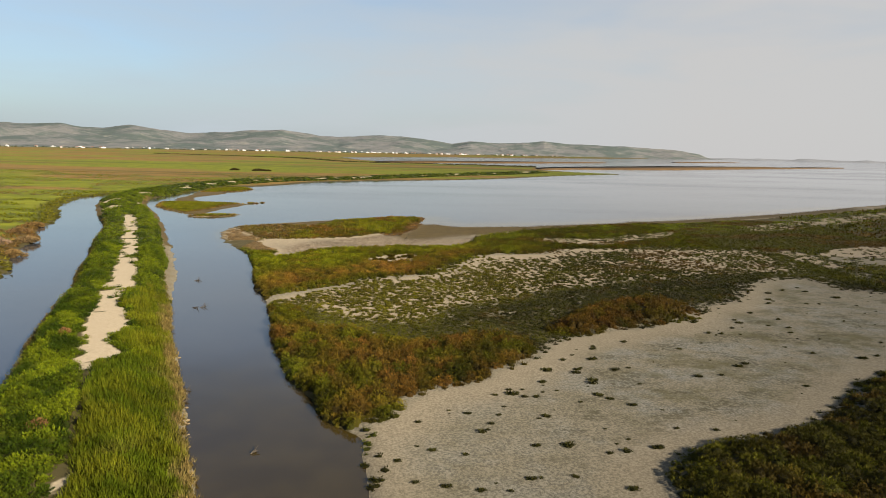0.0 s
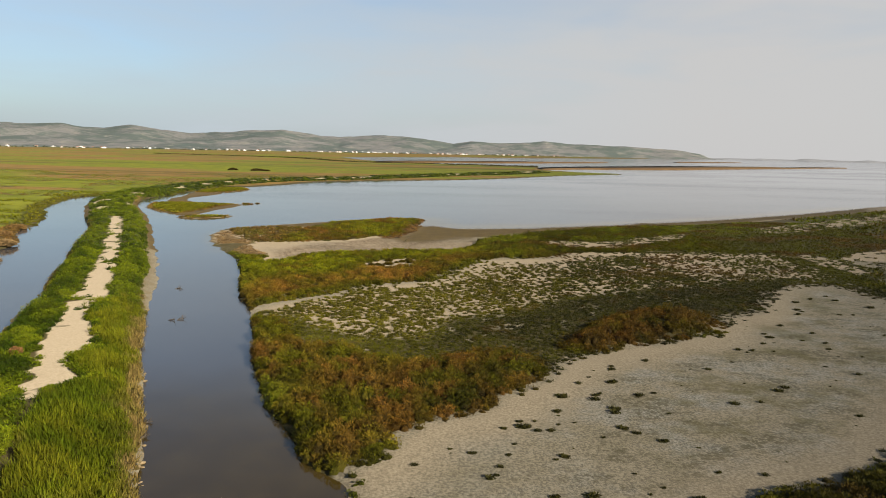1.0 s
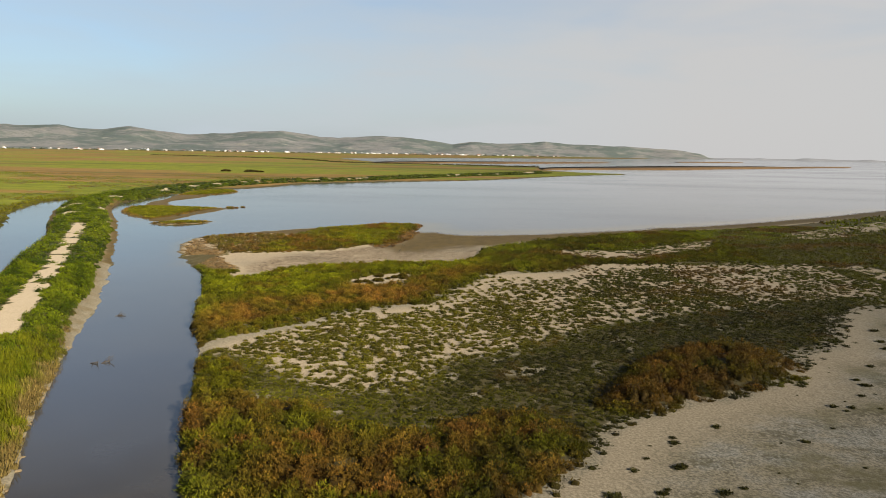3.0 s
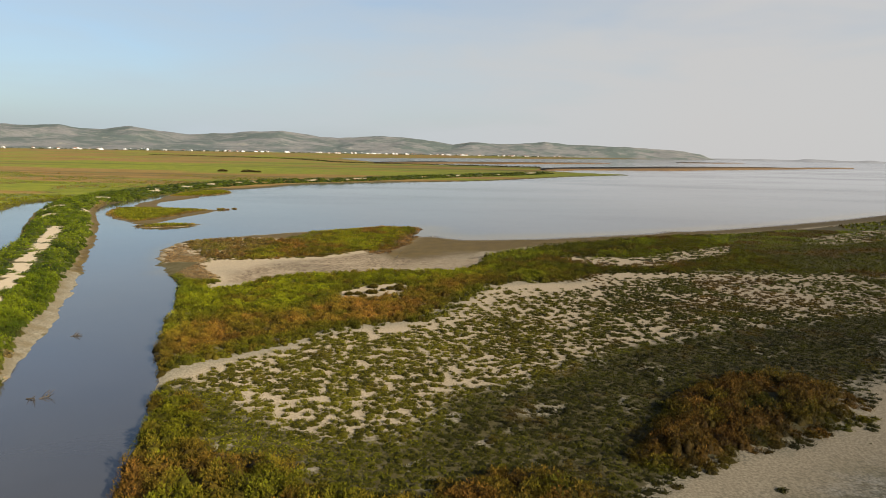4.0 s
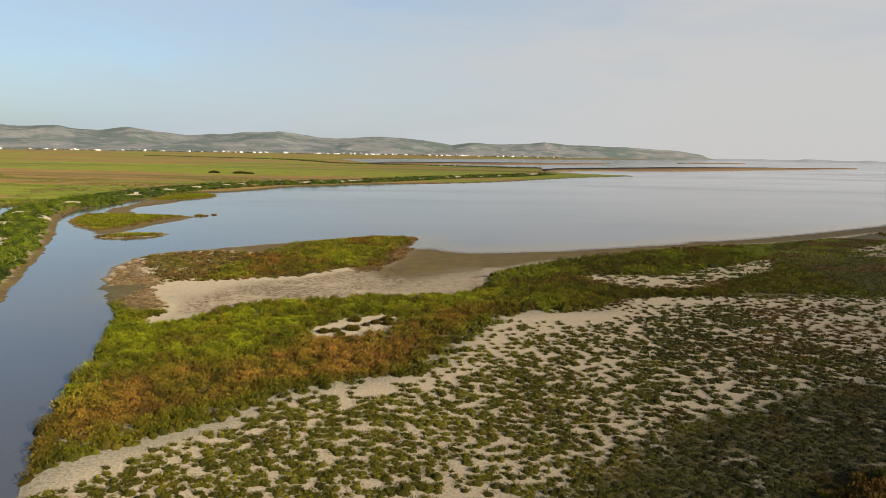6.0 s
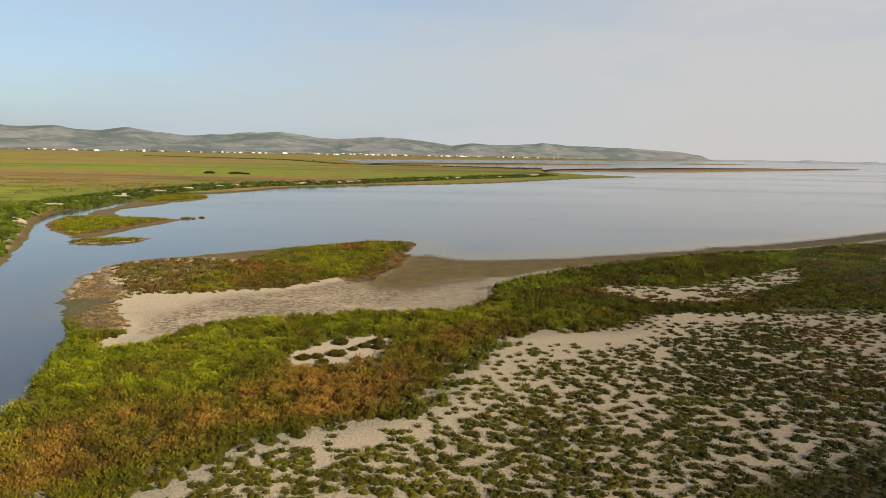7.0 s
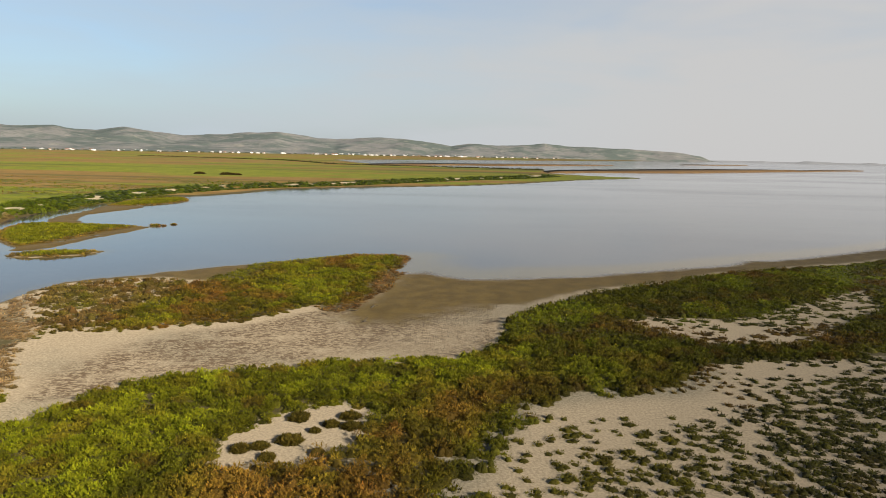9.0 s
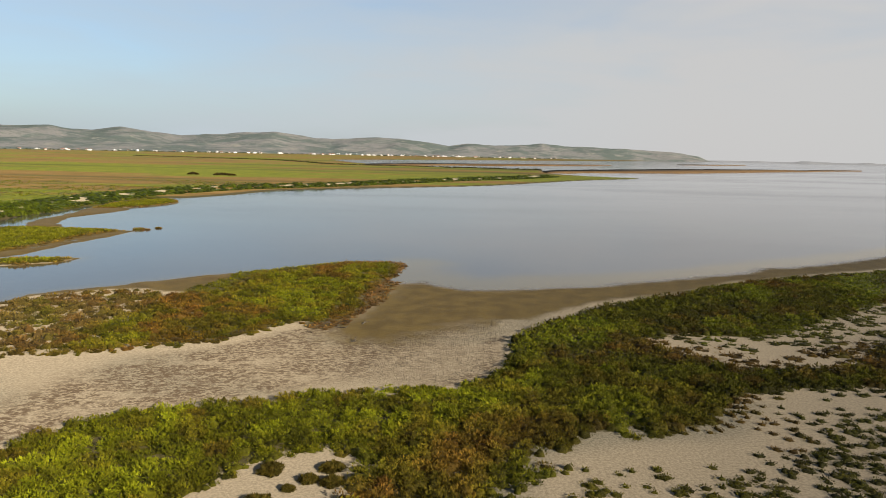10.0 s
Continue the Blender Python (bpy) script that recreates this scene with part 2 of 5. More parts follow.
RUST = [(-24, 76.5), (-20.5, 79), (-15.4, 83.9), (-12.3, 87.4), (-7.8, 88.8), (-4.3, 91.9), (-1.1, 95.3), (1.3, 102.6), (4, 108.5), (12, 113),
        (19, 120), (13, 122), (4, 117), (-3, 109), (-9, 103), (-13.5, 100), (-17, 92.5), (-22, 92), (-26.5, 84)]
HUMMOCK = [(-7, 40), (-3, 41), (-0.8, 45.3), (2.2, 47), (5.6, 50.3), (8, 54), (8, 58.5), (3, 60), (-3, 57), (-8, 60), (-15, 62), (-18.5, 64), (-15.3, 55), (-11.4, 47)]
HUMMOCK_RIGHT = [(11, 62), (13, 66), (17.5, 72.5), (24.3, 77), (29, 73.6), (29, 70), (22, 65.6), (15, 61.6)]
NEAR_RIGHT = [(13, 31), (14.6, 35.3), (17.6, 37.7), (21.5, 39.2), (26.4, 41.2), (30.9, 45.4), (38.3, 52), (60, 62), (70, 40), (40, 0), (14, 10)]
PATH_LINE = [(-10, 8), (-18.7, 28.6), (-22.4, 36), (-25.4, 41.9), (-27, 45.3), (-28.8, 49.3), (-32.6, 57.6), (-35.5, 64), (-40.6, 75), (-46, 85.9), (-56.1, 106.4),
             (-65.8, 125), (-75.5, 143.5), (-82, 155)]
# the trodden path on the crest: y, and x of its two verges
PATH_WEST = ((43, 45.6, 49, 52, 55.3, 59.2, 63.5, 66, 69, 72, 78, 85.5, 95, 109, 129, 146, 153), (-26.6, -28.1, -29.6, -31.4, -33.3, -35.1, -36.9, -38, -39.7, -41, -43.3, -46.7, -51.2, -58.4, -69, -78, -81.4))
PATH_EAST = ((43, 46.6, 48.2, 49.2, 50.6, 52.4, 55.7, 59.6, 63.3, 66.7, 70.2, 74, 78.2, 85.8, 95, 109.5, 129, 147, 153), (-26.2, -27.5, -26.6, -26.8, -28.9, -29.7, -30, -31.5, -34.6, -36.5, -38, -38.2, -40.6, -44.3, -49.2, -56.5, -66.6, -76, -79.6))
BACK_DIKE = [(-82, 155), (-93, 174), (-106, 198), (-114.7, 230), (-117.7, 257), (-117.6, 288), (-111.2, 317), (-99.8, 347), (-81, 369), (-59, 396),
             (-33.5, 435), (-1, 484), (40.6, 537), (73.4, 592)]

left_land = np.vstack([curve(DIKE_RIGHT, False), curve(BACK_SHORE, False), np.array(PLAIN_FAR, float)])
right_land = np.vstack([curve(MARSH_LEFT, False), curve(MARSH_SHORE[:10], False), np.array(MARSH_SHORE[10:], float)])
SMALL_LANDS = [curve(c) for c in (SPIT_A, SPIT_B, SPIT_C, ISLET, ISLET_SMALL)]
BEACHES = [curve(c) for c in (SPIT_MUD, SPIT_BEACH)]
FAR_LANDS = [curve(c) for c in (BAR_LONG, BAR_THIN, BAR_MID, BAR_FAR)]
Z = {k: curve(v, True, 3) for k, v in dict(canal=CANAL, wet=WET, bay=BAY, flat=FLAT, band=PAN_BAND, pan_small=PAN_SMALL, pan_right=PAN_RIGHT,
     pan_far=PAN_FAR, pan_east=PAN_EAST, island=ISLAND_VEG, scrub=SCRUB, bright=BRIGHT, rust=RUST, hummock=HUMMOCK, hummock_r=HUMMOCK_RIGHT, near_r=NEAR_RIGHT).items()}
dike_outline = np.vstack([curve(DIKE_RIGHT, False), curve(DIKE_LEFT, False)[::-1]])
band_top = curve(PAN_BAND[:18], False, 2)
path_curve, back_curve = curve(PATH_LINE, False), curve(BACK_DIKE, False)


def plan(x, y):
    """All that the plan says of the places x, y: heights, soils and plant cover."""
    d = {}
    ragged = (fbm(x, y, 3.0, 5) - 0.5) * 1.1 + (vnoise(x, y, 0.9, 8) - 0.5) * 0.35
    far = step(200, 500, y)
    right = inside_distance(x, y, right_land)
    left = np.minimum(inside_distance(x, y, left_land), -inside_distance(x, y, Z["canal"]))
    small = np.max([inside_distance(x, y, p) for p in SMALL_LANDS], axis=0)
    beach = np.max([inside_distance(x, y, p) for p in BEACHES], axis=0)
    bars = np.max([inside_distance(x, y, p) for p in FAR_LANDS], axis=0)
    shore = np.maximum(np.maximum(np.maximum(right, left), np.maximum(small, bars)), beach) + ragged * (0.8 + 2.0 * far + 0.9 * step(40, 60, -x + y * 0.1))
    wet = inside_distance(x, y, Z["wet"]) + ragged * 0.9
    bay = inside_distance(x, y, Z["bay"]) + ragged * 0.9
    island = inside_distance(x, y, Z["island"]) + ragged * 1.6
    flat = inside_distance(x, y, Z["flat"]) + ragged * 0.8
    scrub = inside_distance(x, y, Z["scrub"]) + ragged
    d.update(shore=shore, right=right, left=left, small=small, beach=beach, bars=bars, wet=wet, bay=bay, island=island, flat=flat, scrub=scrub)
    # dike
    dk = inside_distance(x, y, dike_outline)
    pathd = line_distance(x, y, path_curve)
    backd = line_distance(x, y, back_curve)
    d.update(dike=dk, pathd=pathd, backd=backd)
    crest_x = np.interp(y, *np.array(PATH_LINE, float).T[::-1])
    d["west"] = (x < crest_x) & (y < 155)
    rise = np.maximum(1.25 * np.where(d["west"], step(0.0, 2.2, dk), step(0.0, 4.5, dk)), 1.0 * step(9.0, 2.5, backd) * (left > 0))
    # plant cover: 1 closed, 0 none
    cover = np.full(x.shape, 0.93)
    edge = np.where(x > 26, 1.6, 0.0)
    cover = np.minimum(cover, 1 - step(-1.6 - edge, 0.6 + edge, flat))
    muddy = np.maximum(step(-1.2, 0.6, bay), (y > 120) * (x < 10) * step(1.0, -0.7, island) * (right > -2) * (bay < 2) * step(-52, -50, -np.abs(x)) * step(-0.6, 0.4, np.maximum(bay, y - 121 - np.maximum(0, (x + 38) * 5))))
    cover = np.minimum(cover, 1 - muddy)
    soft = ragged * 1.2
    band = inside_distance(x, y, Z["band"]) + soft
    upper = fbm(x, y, 9.0, 31)
    west = step(10, -2, x)
    strip = line_distance(x, y, band_top)
    cover = np.where(band > -1.0, np.minimum(cover, 0.92 - (0.26 - 0.05 * west) * step(-1, 2.5, band) * (0.3 + 1.2 * upper) - (0.40 - 0.20 * step(25, 50, x) + 0.07 * step(0, 8, x) * step(34, 18, x)) * np.exp(-(strip / (0.8 + (4 - 2.4 * west) * upper + 2.5 * step(-6, 8, x))) ** 2)), cover)
    cover = np.where((x < -9) & (y < 84), np.minimum(cover, 1 - 0.95 * step(0.9 + 0.7 * step(-14, -20, x), 0.2, strip + ragged * 1.0 + 3.2 * (fbm(x, y, 4.0, 38) - 0.42)) * step(-11, -16, x)), cover)
    cover = np.where(band > 0, cover - 0.09 * step(5, 13, x) * step(52, 38, x) * step(82, 95, y) - 0.17 * step(2, 8, x) * step(22, 15, x) * step(92, 99, y) + 0.10 * step(17, 24, x) * step(37, 30, x) * step(106, 98, y) - 0.12 * step(33, 41, x) * step(66, 56, x) * step(84, 92, y) - 0.05, cover)
    specks = (band > -14) & (band < 3) & (flat < -2) & (y < 108)
    cover = np.where(specks, cover - 0.30 * step(0.60, 0.74, fbm(x, y, 1.6, 35, 2)) * step(-14, -2, band), cover)
    for key, value in (("pan_small", 0.12), ("pan_right", 0.50), ("pan_far", 0.42), ("pan_east", 0.2)):
        pd = inside_distance(x, y, Z[key]) + soft
        cover = np.minimum(cover, 1 - (1 - value) * step(-0.6, 0.8, pd))
    cover = np.where((island > 0) & (x < -26), np.minimum(cover, 0.86 - 0.34 * step(-26, -40, x) * (0.4 + 1.2 * upper)), cover)
    cover = np.where(scrub > 0, np.maximum(cover, 0.84 * step(-0.5, 1.0, scrub)), cover)
    cover = np.where((np.abs(island + 0.4) < 1.5) & (x > -15) & (y > 134) & (wet < 0.5), 0.9, cover)
    cover = np.where((y < 41) & (y > 10), np.maximum(cover, 0.5 * step(1.3, 0.6, right)), cover)
    cover = np.where((beach > -1) & (small < 0.5), 0.0, cover)
    cover = np.where(small > 0, 0.95 * step(0.4, 1.4, small + ragged), cover)
    hum = np.maximum(inside_distance(x, y, Z["hummock"]), inside_distance(x, y, Z["hummock_r"])) + ragged
    near_r = inside_distance(x, y, Z["near_r"])
    rust = inside_distance(x, y, Z["rust"]) + ragged * 2
    bright = inside_distance(x, y, Z["bright"]) + ragged * 2
    tall = np.clip(step(-1.5, 1.5, hum) + step(-1, 1, near_r) + 0.8 * step(-3, 0.5, rust) + 0.55 * step(-3, 0, bright) + 0.5 * step(0, 2, island) + step(5, 2.0, right) * step(110, 100, y) * 0.7 * (flat < -0.5) * (band < -1.0) + 0.62 * step(0, 6, x) * step(104, 112, y) * step(64, 46, x) * (cover > 0.86) * (bay < -0.3), 0, 1)
    d.update(band=band, cover=np.clip(cover, 0, 1), hum=hum, rust=rust, bright=bright, tall=tall, near_r=near_r)
    # path on the dike crest, sandy spots on the far dike
    run = step(43.6, 44.6, y) * step(152, 147, y)
    verge = np.minimum(x - np.interp(y, *PATH_WEST), np.interp(y, *PATH_EAST) - x) * 0.85
    path = verge + 0.22 + 0.9 * (vnoise(x, y, 1.3, 4) - 0.5) + 0.5 * (vnoise(x, y, 0.5, 6) - 0.5) - 1.5 * step(0.76, 0.86, vnoise(x, y, 1.2, 9)) * (y > 58)
    path = np.where(run > 0.3, path, -5)
    path = np.maximum(path, 0.45 - np.hypot((x + 18.6 + 0.4 * (y - 28.4)) * 1.1, (y - 28.4) * 0.3))
    spots = (vnoise(x, y, 2.6 + 0.004 * y, 41) - 0.66) * 12 - 1.2 * np.maximum(0, np.abs(backd - 1.5) - 1.6 - 0.004 * y)
    path = np.where((y > 165) & (left > 1), np.maximum(path, spots), path)
    d["path"] = path
    d["rut"] = (0.40 + 0.4 * (vnoise(x, y, 1.5, 6) - 0.5) - pathd) * step(47, 43, y) - (y >= 47)
    # height
    soil = 0.34 + 0.08 * (fbm(x, y, 6.0, 12) - 0.5) + 0.03 * (vnoise(x, y, 1.1, 13) - 0.5)
    soil = soil - 0.2 * step(-0.5, 2.0, bay) * (y > 95) - 0.12 * step(0, 3, flat)
    soil = np.where(wet > -3, np.minimum(soil, 0.028 + 0.02 * (fbm(x, y, 2.5, 14) - 0.5) + 0.09 * step(0.3, -3, wet)), soil)
    soil = np.where(bars > -20, np.minimum(soil, 0.25), soil)
    gentle = np.clip(step(-1, 2, wet) + step(-1, 1, small) + 0.8 * (y > 113) + (bars > -20), 0, 1)
    bank = 0.9 + 3.0 * gentle
    mound = 0.34 * step(-0.3, 2.6, inside_distance(x, y, Z["hummock_r"]) + ragged) + 0.12 * step(0, 3, hum) + 0.4 * step(-0.2, 2.0, near_r + ragged)
    soil = soil + mound * (fbm(x, y, 4.0, 16) * 0.8 + 0.6)
    z = np.where(shore > 0, soil * step(-0.05, 1, shore / bank), np.maximum(-0.7, shore * 0.5))
    z = np.where(shore > 0.05, np.maximum(z, 0.022), z)
    d["z"] = z + rise * (shore > 0) + 0.12 * (vnoise(x, y, 2.0, 15) - 0.5) * step(0.3, 1, rise)
    return d


# ---- materials ----
def shader(name, rough=0.8):
    m = bpy.data.materials.new(name)
    m.use_nodes = True
    nt = m.node_tree
    b = nt.nodes["Principled BSDF"]
    b.inputs["Roughness"].default_value = rough
    return m, nt, b


def n_noise(nt, size, detail=4.0, rough=0.55, stretch=(1, 1, 1), co=None):
    g = nt.nodes.new("ShaderNodeNewGeometry") if co is None else None
    mp = nt.nodes.new("ShaderNodeMapping")
    mp.inputs["Scale"].default_value = [s / size for s in stretch]
    nt.links.new(g.outputs["Position"] if co is None else co, mp.inputs[0])
    n = nt.nodes.new("ShaderNodeTexNoise")
    n.inputs["Scale"].default_value, n.inputs["Detail"].default_value, n.inputs["Roughness"].default_value = 1.0, detail, rough
    nt.links.new(mp.outputs[0], n.inputs["Vector"])
    return n.outputs["Fac"]


def n_ramp(nt, fac, lo, hi):
    r = nt.nodes.new("ShaderNodeMapRange")
    r.interpolation_type = "SMOOTHSTEP"
    nt.links.new(fac, r.inputs[0])
    r.inputs[1].default_value, r.inputs[2].default_value = lo, hi
    return r.outputs[0]


def n_mix(nt, fac, a, b):
    m = nt.nodes.new("ShaderNodeMix")
    m.data_type = "RGBA"
    for k, v in ((0, fac), (6, a), (7, b)):
        if isinstance(v, (int, float)):
            m.inputs[k].default_value = v
        elif isinstance(v, tuple):
            m.inputs[k].default_value = (*v, 1)
        else:
            nt.links.new(v, m.inputs[k])
    return m.outputs[2]


def n_math(nt, op, a, b=0.0):
    m = nt.nodes.new("ShaderNodeMath")
    m.operation = op
    for k, v in enumerate((a, b)):
        if isinstance(v, (int, float)):
            m.inputs[k].default_value = v
        else:
            nt.links.new(v, m.inputs[k])
    return m.outputs[0]


def n_attr(nt, name):
    a = nt.nodes.new("ShaderNodeAttribute")
    a.attribute_name = name
    return a


def n_bump(nt, b, height, strength, distance):
    n = nt.nodes.new("ShaderNodeBump")
    n.inputs["Strength"].default_value, n.inputs["Distance"].default_value = strength, distance
    nt.links.new(height, n.inputs["Height"])
    nt.links.new(n.outputs[0], b.inputs["Normal"])


def ground_material():
    m, nt, b = shader("marsh_ground", 0.9)
    ln = nt.links
    fine, mid, grain = n_noise(nt, 0.35, 5), n_noise(nt, 2.2, 4), n_noise(nt, 0.17, 4, 0.65)
    # pale dried mud with a greyer algal crust
    pale = n_mix(nt, n_ramp(nt, grain, 0.34, 0.66), (0.0583, 0.0512, 0.0352), (0.1222, 0.1076, 0.0752))
    crust = n_mix(nt, n_ramp(nt, grain, 0.32, 0.68), (0.0505, 0.0489, 0.0405), (0.1347, 0.1289, 0.1063))
    pale = n_mix(nt, n_math(nt, "MULTIPLY", n_ramp(nt, n_noise(nt, 5.5, 7, 0.72, (0.8, 1.0, 1)), 0.44, 0.62), n_ramp(nt, n_attr(nt, "crust").outputs["Fac"], 0.0, 1.0)), pale, crust)
    moss = n_math(nt, "MULTIPLY", n_ramp(nt, n_noise(nt, 5.0, 7, 0.74, (0.8, 1.0, 1)), 0.46, 0.64), n_attr(nt, "moss").outputs["Fac"])
    pale = n_mix(nt, n_math(nt, "MULTIPLY", moss, 0.8), pale, (0.0423, 0.0381, 0.0149))
    speck = n_math(nt, "MULTIPLY", n_ramp(nt, n_noise(nt, 0.22, 3, 0.7), 0.60, 0.70), n_ramp(nt, n_noise(nt, 6.0, 4, 0.6), 0.42, 0.62))
    pale = n_mix(nt, n_math(nt, "MULTIPLY", speck, 0.7), pale, (0.0397, 0.036, 0.0264))
    weed = n_math(nt, "MULTIPLY", n_ramp(nt, n_noise(nt, 3.4, 7, 0.8, (0.55, 1.0, 1)), 0.50, 0.58), n_ramp(nt, n_attr(nt, "crust").outputs["Fac"], 0.2, 0.8))
    pale = n_mix(nt, n_math(nt, "MULTIPLY", n_math(nt, "MULTIPLY", weed, n_ramp(nt, fine, 0.42, 0.56)), 0.75), pale, (0.032, 0.0291, 0.015))
    salt = n_mix(nt, n_ramp(nt, grain, 0.3, 0.7), (0.1057, 0.0862, 0.0572), (0.1692, 0.139, 0.0941))
    pale = n_mix(nt, n_attr(nt, "salt").outputs["Fac"], pale, salt)
    # stains of dark dry weed on the bay mud
    stain = n_math(nt, "MULTIPLY", n_ramp(nt, n_noise(nt, 0.30, 5, 0.75, (0.7, 1.0, 1)), 0.42, 0.56), n_ramp(nt, n_attr(nt, "stain").outputs["Fac"], 0.1, 0.8))
    pale = n_mix(nt, n_math(nt, "MULTIPLY", n_math(nt, "MULTIPLY", stain, 0.95), n_ramp(nt, n_noise(nt, 2.6, 5, 0.7, (0.6, 1.0, 1)), 0.30, 0.52)), pale, (0.0413, 0.0274, 0.0149))
    wetc = n_mix(nt, n_ramp(nt, mid, 0.35, 0.65), (0.0333, 0.0227, 0.0058), (0.0486, 0.0338, 0.0092))
    wa = n_math(nt, "ADD", n_attr(nt, "wet").outputs["Fac"], n_math(nt, "MULTIPLY", n_math(nt, "SUBTRACT", mid, 0.5), 0.9))
    wetf = n_ramp(nt, wa, 0.15, 0.85)
    col = n_mix(nt, wetf, pale, wetc)
    soil = n_mix(nt, mid, (0.0211, 0.0191, 0.0063), (0.0397, 0.0317, 0.0127))
    ca = n_math(nt, "ADD", n_attr(nt, "cover").outputs["Fac"], n_math(nt, "MULTIPLY", n_math(nt, "SUBTRACT", fine, 0.5), 0.5))
    col = n_mix(nt, n_ramp(nt, ca, 0.72, 0.92), col, soil)
    # meadow beyond the dike: long strips of green and of dry brown
    tuft = n_noise(nt, 7.0, 8, 0.78, (0.4, 1, 1))
    green = n_mix(nt, n_ramp(nt, tuft, 0.35, 0.7), (0.0386, 0.0461, 0.0027), (0.0878, 0.0899, 0.0052))
    brown = n_mix(nt, n_ramp(nt, tuft, 0.35, 0.7), (0.0614, 0.036, 0.0079), (0.1031, 0.0658, 0.0197))
    mead = n_mix(nt, n_ramp(nt, n_math(nt, "ADD", n_math(nt, "MULTIPLY", n_math(nt, "SUBTRACT", tuft, 0.5), 0.45), n_attr(nt, "dry").outputs["Fac"]), 0.3, 0.7), green, brown)
    mead = n_mix(nt, n_math(nt, "MULTIPLY", n_attr(nt, "rush").outputs["Fac"], n_ramp(nt, tuft, 0.3, 0.6)), mead, (0.0219, 0.0219, 0.0052))
    col = n_mix(nt, n_attr(nt, "plain").outputs["Fac"], col, mead)
    sand = n_mix(nt, n_ramp(nt, grain, 0.25, 0.8), (0.1458, 0.1197, 0.0783), (0.2003, 0.1676, 0.1175))
    pa = n_math(nt, "ADD", n_attr(nt, "sand").outputs["Fac"], n_math(nt, "MULTIPLY", n_math(nt, "SUBTRACT", mid, 0.5), 0.5))
    col = n_mix(nt, n_ramp(nt, pa, 0.42, 0.58), col, sand)
    film = n_ramp(nt, n_math(nt, "ADD", n_attr(nt, "film").outputs["Fac"], n_math(nt, "MULTIPLY", n_math(nt, "SUBTRACT", n_noise(nt, 3.0, 4, 0.65, (0.35, 1, 1)), 0.5), 1.2)), 0.3, 0.9)
    ln.new(n_math(nt, "SUBTRACT", n_math(nt, "SUBTRACT", 0.92, n_math(nt, "MULTIPLY", wetf, 0.25)), n_math(nt, "MULTIPLY", film, 0.5)), b.inputs["Roughness"])
    ln.new(n_math(nt, "ADD", 0.12, n_math(nt, "MULTIPLY", film, 0.38)), b.inputs["Specular IOR Level"])
    b.inputs["Diffuse Roughness"].default_value = 1.0
    vor = nt.nodes.new("ShaderNodeTexVoronoi")
    vor.feature = "DISTANCE_TO_EDGE"
    vor.inputs["Scale"].default_value = 2.4
    g = nt.nodes.new("ShaderNodeNewGeometry")
    ln.new(g.outputs["Position"], vor.inputs["Vector"])
    crack = n_math(nt, "MULTIPLY", n_ramp(nt, vor.outputs["Distance"], 0.0, 0.10), n_attr(nt, "cracked").outputs["Fac"])
    gap = n_math(nt, "MULTIPLY", n_math(nt, "SUBTRACT", 1.0, n_ramp(nt, vor.outputs["Distance"], 0.02, 0.10)), n_math(nt, "MULTIPLY", n_attr(nt, "cracked").outputs["Fac"], n_ramp(nt, n_noise(nt, 1.6, 4, 0.7), 0.42, 0.6)))
    col = n_mix(nt, n_math(nt, "MULTIPLY", gap, 0.5), col, (0.0281, 0.0203, 0.0124))
    ln.new(col, b.inputs["Base Color"])
    relief = n_math(nt, "ADD", n_math(nt, "MULTIPLY", crack, 0.7), n_math(nt, "ADD", n_math(nt, "MULTIPLY", fine, 0.25), n_math(nt, "MULTIPLY", grain, 0.5)))
    n_bump(nt, b, relief, 0.75, 0.08)
    return m


